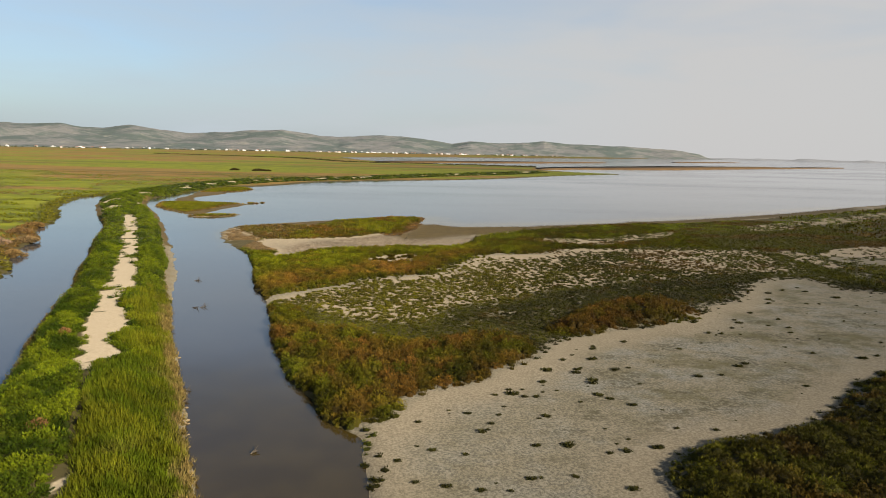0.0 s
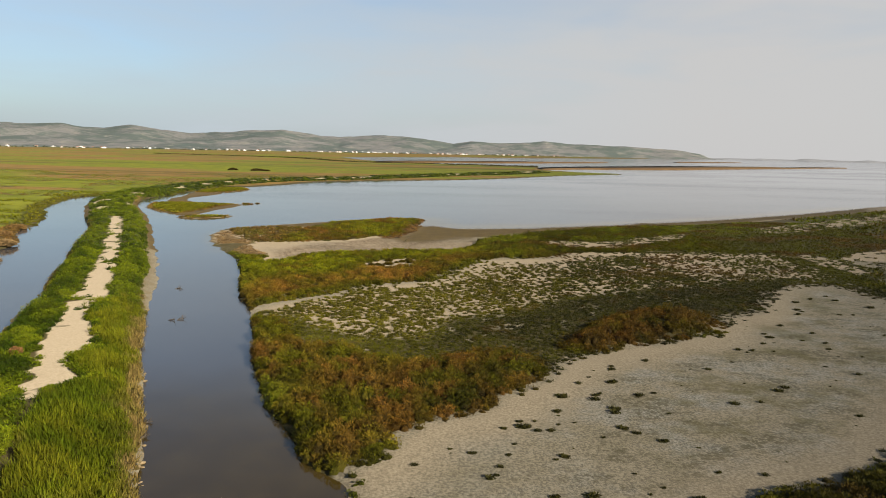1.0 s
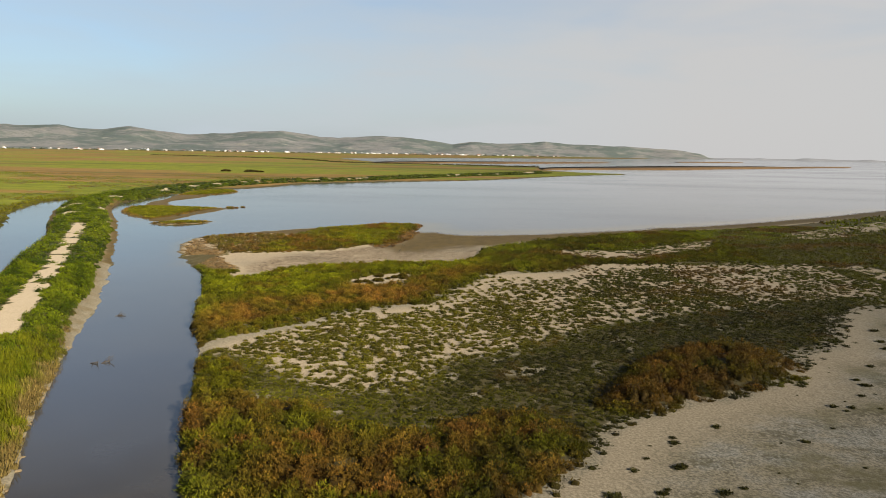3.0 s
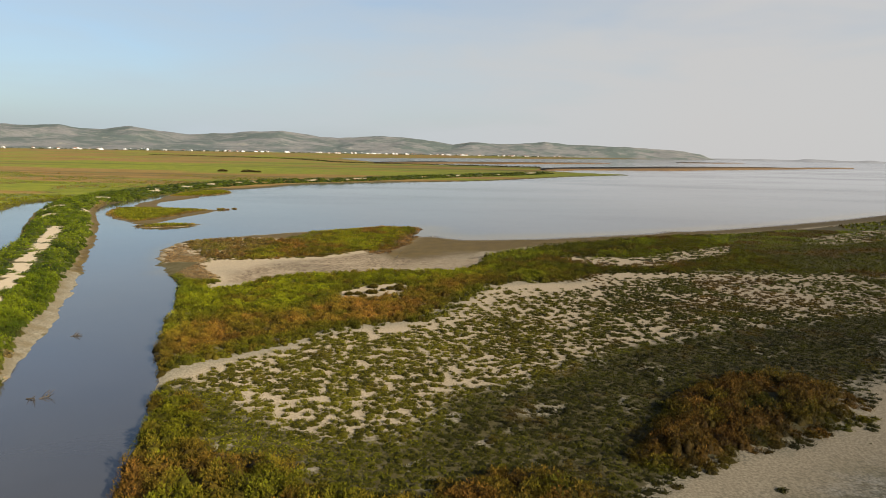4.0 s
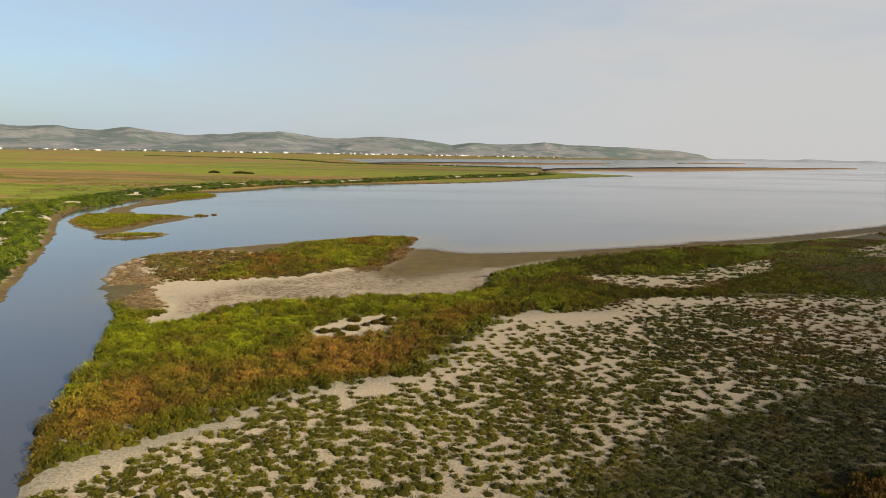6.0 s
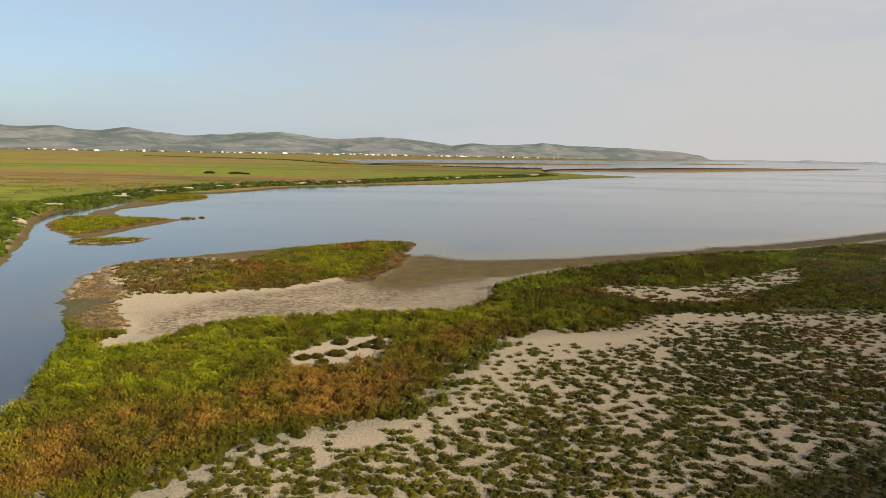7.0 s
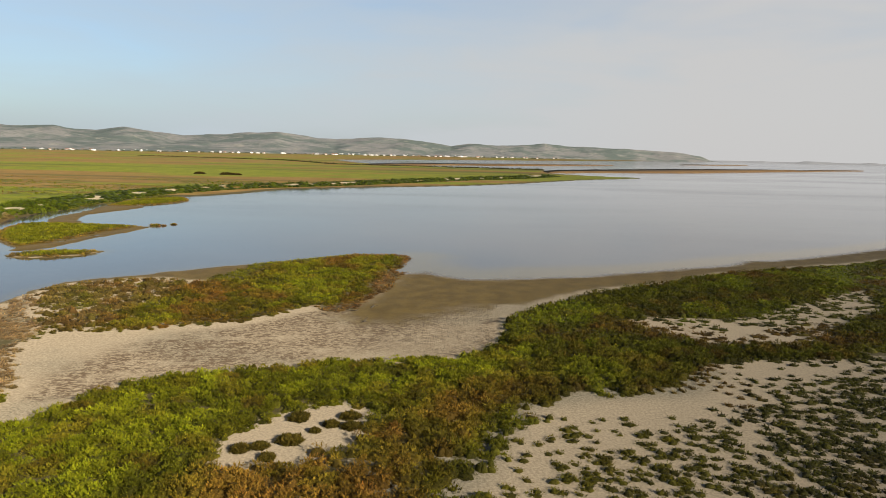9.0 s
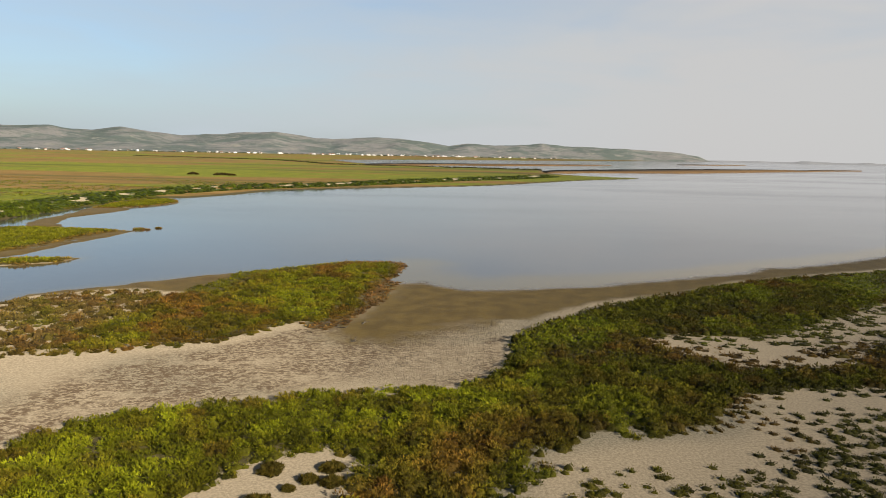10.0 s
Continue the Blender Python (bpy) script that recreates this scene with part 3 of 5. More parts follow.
def water_material():
    m, nt, b = shader("lagoon_water", 0.06)
    silt = n_noise(nt, 30.0, 4, 0.6)
    deep = n_mix(nt, n_ramp(nt, silt, 0.3, 0.7), (0.0402, 0.0402, 0.0414), (0.0535, 0.0523, 0.051))
    # stirred brown mud where the channel is shallow
    g = nt.nodes.new("ShaderNodeNewGeometry")
    p = nt.nodes.new("ShaderNodeSeparateXYZ")
    nt.links.new(g.outputs["Position"], p.inputs[0])
    along = n_math(nt, "ADD", p.outputs["Y"], n_math(nt, "MULTIPLY", n_math(nt, "SUBTRACT", n_noise(nt, 9.0, 4, 0.6), 0.5), 16.0))
    muddy = n_math(nt, "MULTIPLY", n_ramp(nt, n_math(nt, "MULTIPLY", along, -1.0), -62.0, -40.0), n_ramp(nt, n_math(nt, "ADD", p.outputs["X"], n_math(nt, "MULTIPLY", p.outputs["Y"], 0.5)), -10.0, -4.0))
    deep = n_mix(nt, muddy, deep, n_mix(nt, n_ramp(nt, n_noise(nt, 4.0, 4, 0.6), 0.35, 0.65), (0.027, 0.018, 0.0040), (0.035, 0.024, 0.0060)))
    shoal = n_ramp(nt, n_math(nt, "ADD", n_attr(nt, "shoal").outputs["Fac"], n_math(nt, "MULTIPLY", n_math(nt, "SUBTRACT", n_noise(nt, 5.0, 4, 0.6, (0.4, 1, 1)), 0.5), 0.7)), 0.1, 1.0)
    nt.links.new(n_mix(nt, shoal, deep, (0.0821, 0.0596, 0.0182)), b.inputs["Base Color"])
    b.inputs["IOR"].default_value = 1.42
    breeze = n_ramp(nt, n_noise(nt, 70.0, 5, 0.6, (0.35, 1, 1)), 0.35, 0.7)
    nt.links.new(n_math(nt, "ADD", 0.05, n_math(nt, "MULTIPLY", breeze, 0.10)), b.inputs["Roughness"])
    ripple = n_math(nt, "ADD", n_noise(nt, 0.6, 3, 0.5, (1, 1.4, 1)), n_math(nt, "MULTIPLY", n_noise(nt, 4.0, 3), 1.5))
    n_bump(nt, b, ripple, 0.10, 0.05)
    return m


def plant_material(name, gloss=0.55, through_light=0.25):
    m, nt, b = shader(name, gloss)
    t = n_attr(nt, "tint").outputs["Color"]
    var = n_noise(nt, 1.7, 4, 0.65)
    dark = nt.nodes.new("ShaderNodeHueSaturation")
    nt.links.new(t, dark.inputs["Color"])
    nt.links.new(n_math(nt, "ADD", 0.45, n_math(nt, "MULTIPLY", n_math(nt, "ADD", var, n_noise(nt, 0.16, 2, 0.6)), 0.55)), dark.inputs["Value"])
    nt.links.new(dark.outputs[0], b.inputs["Base Color"])
    b.inputs["Specular IOR Level"].default_value = 0.06
    b.inputs["Diffuse Roughness"].default_value = 0.8
    n_bump(nt, b, n_noise(nt, 0.10, 3, 0.7), 1.0, 0.10)
    tr = nt.nodes.new("ShaderNodeBsdfTranslucent")
    nt.links.new(dark.outputs[0], tr.inputs["Color"])
    mx = nt.nodes.new("ShaderNodeMixShader")
    mx.inputs[0].default_value = through_light
    out = nt.nodes["Material Output"]
    nt.links.new(b.outputs[0], mx.inputs[1])
    nt.links.new(tr.outputs[0], mx.inputs[2])
    nt.links.new(mx.outputs[0], out.inputs["Surface"])
    return m


def plain_material(name, lo, hi, size, rough=0.85, bump=0.3, stretch=(1, 1, 1)):
    m, nt, b = shader(name, rough)
    n = n_noise(nt, size, 6, 0.65, stretch)
    nt.links.new(n_mix(nt, n_ramp(nt, n, 0.3, 0.7), lo, hi), b.inputs["Base Color"])
    b.inputs["Specular IOR Level"].default_value = 0.12
    n_bump(nt, b, n, bump, size * 0.2)
    return m


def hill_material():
    m, nt, b = shader("hazed_hill_scrub", 0.95)
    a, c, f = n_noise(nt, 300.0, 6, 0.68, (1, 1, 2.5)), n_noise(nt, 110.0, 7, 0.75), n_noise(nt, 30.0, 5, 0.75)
    # scrub tones greyed and blued: the distance haze is in the base colour
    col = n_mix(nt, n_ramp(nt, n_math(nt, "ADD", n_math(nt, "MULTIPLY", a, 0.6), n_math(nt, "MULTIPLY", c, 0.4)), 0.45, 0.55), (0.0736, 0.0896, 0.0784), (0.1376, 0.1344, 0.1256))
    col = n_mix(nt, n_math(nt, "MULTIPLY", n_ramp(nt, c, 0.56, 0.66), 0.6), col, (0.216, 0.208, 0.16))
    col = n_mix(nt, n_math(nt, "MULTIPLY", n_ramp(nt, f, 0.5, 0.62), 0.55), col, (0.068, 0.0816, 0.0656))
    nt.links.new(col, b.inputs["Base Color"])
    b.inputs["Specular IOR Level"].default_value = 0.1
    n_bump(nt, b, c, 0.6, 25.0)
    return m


M_GROUND, M_WATER = ground_material(), water_material()
M_SHRUB, M_GRASS = plant_material("salt_shrub_foliage", 0.6, 0.10), plant_material("dike_grass_blades", 0.5, 0.22)
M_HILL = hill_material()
M_WALL = plain_material("whitewashed_wall", (0.4488, 0.4352, 0.408), (0.5712, 0.5644, 0.544), 6.0, 0.8, 0.1)
M_ROOF = plain_material("clay_roof", (0.1496, 0.068, 0.0408), (0.2448, 0.1224, 0.0748), 3.0, 0.85, 0.2)
M_FARLAND = plain_material("far_low_land", (0.150, 0.155, 0.160), (0.185, 0.190, 0.195), 200.0, 0.95, 0.1)
M_DRIFT = plain_material("weathered_driftwood", (0.0306, 0.0252, 0.019), (0.068, 0.0578, 0.0442), 0.3, 0.85, 0.5)


# ---- mesh helpers ----
def mesh_from(name, verts, faces, mats, smooth=False):
    """A mesh from arrays: verts (n, 3) and faces (m, 3) or (m, 4)."""
    me = bpy.data.meshes.new(name)
    k = faces.shape[1]
    me.vertices.add(len(verts))
    me.vertices.foreach_set("co", np.ascontiguousarray(verts, np.float32).ravel())
    me.loops.add(faces.size)
    me.loops.foreach_set("vertex_index", np.ascontiguousarray(faces, np.int32).ravel())
    me.polygons.add(len(faces))
    me.polygons.foreach_set("loop_start", np.arange(0, faces.size, k, dtype=np.int32))
    if smooth:
        me.polygons.foreach_set("use_smooth", np.ones(len(faces), bool))
    for mat in mats:
        me.materials.append(mat)
    me.update(calc_edges=True)
    me.validate()
    return me


def set_float(me, name, values):
    me.attributes.new(name, "FLOAT", "POINT").data.foreach_set("value", np.ascontiguousarray(values, np.float32))


def set_tint(me, rgb):
    c = np.ones((len(rgb), 4), np.float32)
    c[:, :3] = np.asarray(rgb) * 0.40 + np.array([0.001, 0.001, 0.0])
    me.attributes.new("tint", "FLOAT_COLOR", "POINT").data.foreach_set("color", c.ravel())


def axis(fine_lo, fine_hi, step_size, lo, hi, growth, growth_down=None):
    mid = list(np.arange(fine_lo, fine_hi + 1e-6, step_size))
    up, s, v = [], step_size, mid[-1]
    while v < hi:
        s *= growth
        v += s
        up.append(min(v, hi))
    dn, s, v = [], step_size, mid[0]
    while v > lo:
        s *= growth_down or growth
        v -= s
        dn.append(max(v, lo))
    return np.array(dn[::-1] + mid + up)


# ---- ground: one sheet to the horizon ----
gx = axis(-128, 84, 0.95, -5000, 4900, 1.05)
gy = axis(24, 216, 0.95, -2000, 4950, 1.035, 1.12)
GX, GY = [a.ravel() for a in np.meshgrid(gx, gy)]
G = plan(GX, GY)
nx, ny = len(gx), len(gy)
idx = np.arange(nx * ny).reshape(ny, nx)
quads = np.stack([idx[:-1, :-1], idx[:-1, 1:], idx[1:, 1:], idx[1:, :-1]], -1).reshape(-1, 4)
me = mesh_from("ground", np.stack([GX, GY, G["z"]], 1), quads, [M_GROUND], True)
set_float(me, "cover", np.where(G["left"] > 0, np.where((G["dike"] > -1) & (GY < 240) & ~G["west"], step(0.5 + 0.7 * step(66, 84, GY), 1.6 + 1.2 * step(66, 84, GY), G["left"]), 1.0), np.where(G["bars"] > -5, 0.3, G["cover"])))
fringe = (G["island"] > -12) * step(0.2, -1.5, G["island"]) * (GY > 138 + np.maximum(0, GX + 40) * 0.6) * (G["bay"] < -1.5) * (GX < -8)
set_float(me, "wet", 0.42 * (G["dike"] > -1) * (G["left"] > 0) * (G["left"] < 3) * (GY < 240) * ~G["west"] + (G["beach"] > -2) * (G["left"] < 1) * 0.8 + fringe * 0.95 + np.clip(0.62 + G["wet"] * np.where(GX < 5, 0.10, 0.4), 0, 1) * (G["wet"] > -6) + np.where(G["wet"] <= -6, step(1.5, 0.3, G["shore"]) * (GY > 112) * (G["left"] < 3), 0))
set_float(me, "plain", np.where(G["bars"] > -5, 1.0, step(3.0, 6.0, G["left"]) * step(-3, -8, G["dike"])))
strips = 0.40 * fbm(GX * 0.30 + GY * 0.10, GY, 70.0, 81, 3) + 0.30 * fbm(GX * 0.16, GY + GX * 0.07, 24.0, 82, 2) + 0.30 * fbm(GX * 0.35, GY, 26.0, 83, 4)
dry = 0.24 + (strips - 0.5) * 5.5 + 0.30 * step(620, 780, GY) + 0.10 * step(1000, 1500, GY) - 0.75 * step(330, 270, GY)
rush = step(0.60, 0.70, fbm(GX * 0.07 + 31, GY + GX * 0.04, 30.0, 84, 2)) * step(250, 330, GY) * 0.85
set_float(me, "rush", rush)
set_float(me, "dry", np.where(G["bars"] > -5, 0.8, np.clip(dry, 0, 1)))
set_float(me, "salt", np.clip(step(-0.5, 2, G["band"]) + step(-8, -1, G["bay"]) * (GY > 95) + (GY > 118), 0, 1) * (1 - step(0, 1.5, G["bay"]) * (0.10 + 0.5 * step(0.42, 0.6, fbm(GX * 0.7, GY, 8.0, 87, 3)))) * (G["flat"] < 0) + (inside_distance(GX, GY, Z["pan_small"]) > -1) + 0.5 * step(5.5, 1.0, G["flat"]) * (G["flat"] > 0) * step(55, 35, GX))
set_float(me, "crust", step(0, 5, G["flat"]) * np.clip(0.5 + 0.6 * step(4, 20, GX), 0, 1))
stain = np.exp(-((GX + 19.0 - (GY - 120) * 0.45) / 8.0) ** 2) * step(0.3, 1.5, G["bay"]) * (GY > 108) * step(141, 134, GY) + 0.7 * step(0.0, 0.8, G["bay"]) * step(3.5, 1.0, G["bay"]) * step(-10, -3, -np.abs(GX - 3)) * (GY < 133) + 0.42 * step(1.0, 4.0, G["bay"]) * step(-34, -26, GX) * step(10, 0, GX) * (GY > 105)
set_float(me, "film", step(4.5, 0.0, G["shore"]) * (G["wet"] > 0))
set_float(me, "cracked", np.clip(step(0, 2, G["bay"]) * step(-14, -4, GX) * (GY > 112) * (G["wet"] < 0), 0, 1))
set_float(me, "moss", step(0, 5, G["flat"]) * np.clip(0.22 + step(8, 30, GX + 12 * (fbm(GX, GY, 9.0, 37) - 0.5)), 0, 1))
set_float(me, "stain", np.clip(stain, 0, 1))
set_float(me, "sand", np.clip(0.5 + G["path"] * 0.6, 0, 1))
ground = tagged(new("ground", me), "pale dried mud and dark salt-marsh soil running out to a meadow", "ground", kind="structure")

wx, wy = axis(-60, 130, 2.0, -5000, 4900, 1.25), axis(130, 250, 2.0, -2000, 4950, 1.25)
WX, WY = [a.ravel() for a in np.meshgrid(wx, wy)]
W = plan(WX, WY)
idx = np.arange(len(WX)).reshape(len(wy), len(wx))
wq = np.stack([idx[:-1, :-1], idx[:-1, 1:], idx[1:, 1:], idx[1:, :-1]], -1).reshape(-1, 4)
wm = mesh_from("water", np.stack([WX, WY, 0 * WX], 1), wq, [M_WATER])
set_float(wm, "shoal", step(-7.0 - 5.0 * step(30, 5, WX), 0.5, W["wet"]) * (WX > -12) + 0.8 * step(-3.0, 0.3, W["shore"]) * (WX <= -12) * (WY > 112) * (W["left"] < -3))
water = tagged(new("water", wm), "calm grey-brown lagoon and channel water reflecting the sky", "water", kind="structure")


def build_bar(name, pts, label, low, mat):
    """A low strip of land in the lagoon: a steep little bank round an uneven top."""
    p = curve(pts, True, 6)
    q = np.roll(p, -1, 0)
    if np.sum(p[:, 0] * q[:, 1] - q[:, 0] * p[:, 1]) < 0:
        p = p[::-1]
    n = len(p)
    top = low * (0.7 + 0.7 * vnoise(p[:, 0], p[:, 1], 25.0, 91))
    foot, rim = np.column_stack([p, np.full(n, -0.3)]), np.column_stack([p, top])
    i = np.arange(n)
    j = np.roll(i, -1)
    bank = np.concatenate([np.stack([i, j, j + n], 1), np.stack([i, j + n, i + n], 1)])
    cap = np.array(mathutils.geometry.tessellate_polygon([[Vector((u, v, 0)) for u, v in p]])) + n
    v = np.concatenate([foot, rim])
    e1, e2 = v[cap[:, 1]] - v[cap[:, 0]], v[cap[:, 2]] - v[cap[:, 0]]
    cap = np.where((e1[:, 0] * e2[:, 1] - e1[:, 1] * e2[:, 0])[:, None] < 0, cap[:, ::-1], cap)
    ob = new(name, mesh_from(name, v, np.concatenate([bank, cap]), [mat]))
    return tagged(ob, label, "sandbar", group="bars in the lagoon", kind="structure")


M_BAR = plain_material("rusty_bar_scrub", (0.0526, 0.0307, 0.0131), (0.0876, 0.0547, 0.024), 14.0, 0.9, 0.08, (0.3, 1, 1))
for pts in (BAR_LONG, BAR_THIN, BAR_MID, BAR_FAR):
    build_bar("sandbar", pts, "long low bar of rust-brown scrub in the lagoon", 0.9, M_BAR)


# ---- hills ----
# skyline: bearing (x over y) and rise above the eye's level (z over y), in thousandths
SKYLINE = [(-1300, 30), (-1000, 34), (-735, 33), (-680, 31), (-635, 33), (-598, 27), (-567, 26), (-521, 32), (-471, 25), (-426, 20),
           (-371, 24), (-335, 27), (-280, 29), (-226, 22), (-189, 19), (-116, 24), (-53, 19), (-7, 12), (20, 17), (65, 14),
           (111, 16), (138, 19), (175, 15.5), (229, 14.5), (284, 12.5), (348, 9), (380, 4.5), (396, 1), (420, 0)]


def build_hills():
    sk = np.array(SKYLINE, float) / 1000
    a = np.linspace(-1.3, 0.42, 420)
    rise = np.interp(a, sk[:, 0], sk[:, 1]) + (fbm(a * 90, a * 0, 1.0, 60) - 0.5) * 0.0012
    y_base = np.where(a < 0.1, 2500 + (a + 0.75) * 1600, 3860 + (a - 0.1) * 1500)
    y_ridge = 4150 + (a + 0.75) * 520
    y_base = np.minimum(y_base, y_ridge - 350)
    s = np.concatenate([np.linspace(0, 1, 46), [1.05, 1.12, 1.2]])
    S, A = np.meshgrid(s, a, indexing="ij")
    yb, yr, rr = y_base[None, :], y_ridge[None, :], rise[None, :]
    Y = yb + (yr - yb) * S
    X = A * Y
    crest = 18.0 * np.clip(rr * 300, 0, 1) + rr * yr
    body = np.clip(S, 0, 1) ** 0.85
    relief = (np.abs(fbm(X, Y * 0.6, 420, 61, 4) - 0.5) * 2.4 - 0.45) * 1.1 * np.clip(S, 0, 1) * (1 - np.clip(S, 0, 1)) * 3
    Zh = crest * np.clip(body + relief * 0.38 + (fbm(X, Y, 130, 62, 3) - 0.5) * 0.16 * np.clip(S, 0, 1), 0.0, 1.0) - crest * np.clip(S - 1, 0, 1) * 4 - 1.0 * (S < 0.02)
    Zh = np.minimum(Zh, 18.0 + rr * Y * 0.985 + 1.5 * (S >= 0.999)) 
    v = np.stack([X.ravel(), Y.ravel(), Zh.ravel()], 1)
    i = np.arange(S.size).reshape(S.shape)
    q = np.stack([i[:-1, :-1], i[:-1, 1:], i[1:, 1:], i[1:, :-1]], -1).reshape(-1, 4)
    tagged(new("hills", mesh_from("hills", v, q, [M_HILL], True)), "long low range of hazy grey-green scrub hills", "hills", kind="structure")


build_hills()


# a low hazy shore along the horizon
def build_far_shore():
    x = np.linspace(1500, 4400, 160)
    y = np.full(x.shape, 4700.0)
    top = 6 + 9 * fbm(x, y, 420, 70) + 8 * step(0.6, 0.8, vnoise(x, y, 160, 71))
    front = np.stack([x, y - 60, -1 + 0 * x], 1)
    crest = np.stack([x, y, top], 1)
    back = np.stack([x, y + 120, -1 + 0 * x], 1)
    v = np.concatenate([front, crest, back])
    n = len(x)
    i = np.arange(3 * n).reshape(3, n)
    q = np.stack([i[:-1, :-1], i[:-1, 1:], i[1:, 1:], i[1:, :-1]], -1).reshape(-1, 4)
    tagged(new("backdrop", mesh_from("backdrop", v, q, [M_FARLAND], True)), "faint low grey shoreline along the hazy horizon", "shoreline", kind="structure")


build_far_shore()


# ---- plants ----
def clumps(x, y, z, radius, height, tint, sprigs=14, sprig=0.13, wide=0.36, upright=0.55, seed=0, jitter=0.3, sides=6, long=1.0, core_shade=0.55, body=1.0):
    """Bushy clumps: a lumpy inner dome, its tint darkened as shade, with many small sprigs standing out of it; long
    stretches them along x. Returns verts, faces, tints.
    """
    r = np.random.RandomState(seed)
    n = len(x)
    base = np.stack([x, y, z], 1)
    ang = np.linspace(0, 2 * np.pi, sides, endpoint=False)
    loc = np.zeros((n, 2 * sides + 1, 3))
    turn = r.rand(n, 1) * 6.28
    lobes = 0.72 + 0.5 * r.rand(n, sides)
    for k, (rr, hh) in enumerate(((0.95, -0.12), (0.62, 0.30))):
        wob = lobes * (0.92 + 0.16 * r.rand(n, sides)) * rr * radius[:, None]
        loc[:, k * sides:(k + 1) * sides, 0] = np.cos(ang + turn) * wob * long
        loc[:, k * sides:(k + 1) * sides, 1] = np.sin(ang + turn) * wob
        loc[:, k * sides:(k + 1) * sides, 2] = hh * (body if hh > 0 else 1.0) * height[:, None] * (0.8 + 0.4 * r.rand(n, sides))
    loc[:, -1, 2] = height * (0.36 + 0.25 * r.rand(n)) * body
    loc[:, -1, :2] = (r.rand(n, 2) - 0.5) * radius[:, None] * 0.5
    pat = []
    for k in range(sides):
        k2 = (k + 1) % sides
        pat += [(k, k2, sides + k2), (k, sides + k2, sides + k), (sides + k, sides + k2, 2 * sides)]
    pat, per = np.array(pat), 2 * sides + 1
    m = n * sprigs
    own = np.repeat(np.arange(n), sprigs)
    th, u = r.rand(m) * 6.28, np.sqrt(r.rand(m))
    R, Hh = radius[own] * 1.1, height[own]
    c = base[own] + np.stack([np.cos(th) * u * R * long, np.sin(th) * u * R, Hh * ((0.92 - 0.42 * r.rand(m) ** 1.5) * np.sqrt(np.clip(1 - u * u, 0.0, 1)) - 0.04)], 1)
    way = np.stack([np.cos(th) * u, np.sin(th) * u, np.full(m, upright)], 1) + (r.rand(m, 3) - 0.5) * 0.9
    way /= np.linalg.norm(way, axis=1)[:, None]
    L = (sprig * (0.55 + 0.9 * r.rand(m)))[:, None]
    t2 = th + 1.571 + (r.rand(m) - 0.5) * 1.7
    across = np.stack([np.cos(t2), np.sin(t2), (r.rand(m) - 0.5) * 0.6], 1) * L * wide
    tri = np.stack([c - across, c + across, c + way * L], 1).reshape(-1, 3)
    vs = np.concatenate([(base[:, None, :] + loc).reshape(-1, 3), tri])
    fs = np.concatenate([(pat[None] + (np.arange(n) * per)[:, None, None]).reshape(-1, 3), n * per + np.arange(3 * m).reshape(-1, 3)])
    # inner domes: a little woody brown, tint darkened for shade between the sprigs
    cs = np.concatenate([np.repeat(tint * core_shade * 0.8 + SHADED_WOOD * 0.2, per, 0) * (0.45 + 1.1 * r.rand(n * per, 1)), np.repeat(tint[own] * (1 + jitter * (r.rand(m, 1) - 0.4) * 2) * (1 + 0.12 * (r.rand(m, 3) - 0.5)), 3, 0)])
    return vs, fs, cs


def stuff(name, parts, mat, label, category):
    v, f, c, off = [], [], [], 0
    for a, b, t in parts:
        v.append(a), f.append(b + off), c.append(t)
        off += len(a)
    me = mesh_from(name, np.concatenate(v), np.concatenate(f), [mat])
    set_tint(me, np.clip(np.concatenate(c), 0.003, 0.9))
    return tagged(new(name, me), label, category, kind="stuff")


def scatter(x0, x1, y0, y1, gap, seed):
    r = np.random.RandomState(seed)
    xs, ys = np.meshgrid(np.arange(x0, x1, gap), np.arange(y0, y1, gap))
    xs, ys = xs.ravel() + (r.rand(xs.size) - 0.5) * gap * 1.1, ys.ravel() + (r.rand(ys.size) - 0.5) * gap * 1.1
    return xs, ys


# stem brown mixed into the shade-dark insides of the clumps
SHADED_WOOD = np.array([0.045, 0.034, 0.016])
OLIVE, RUSTY, BRIGHTC, DARK, STRAW = [np.array(c) for c in ((0.185, 0.180, 0.007), (0.250, 0.122, 0.020), (0.310, 0.335, 0.010), (0.072, 0.072, 0.004), (0.34, 0.215, 0.10))]


def mix(a, b, f):
    f = np.asarray(f)[:, None]
    return a * (1 - f) + b * f


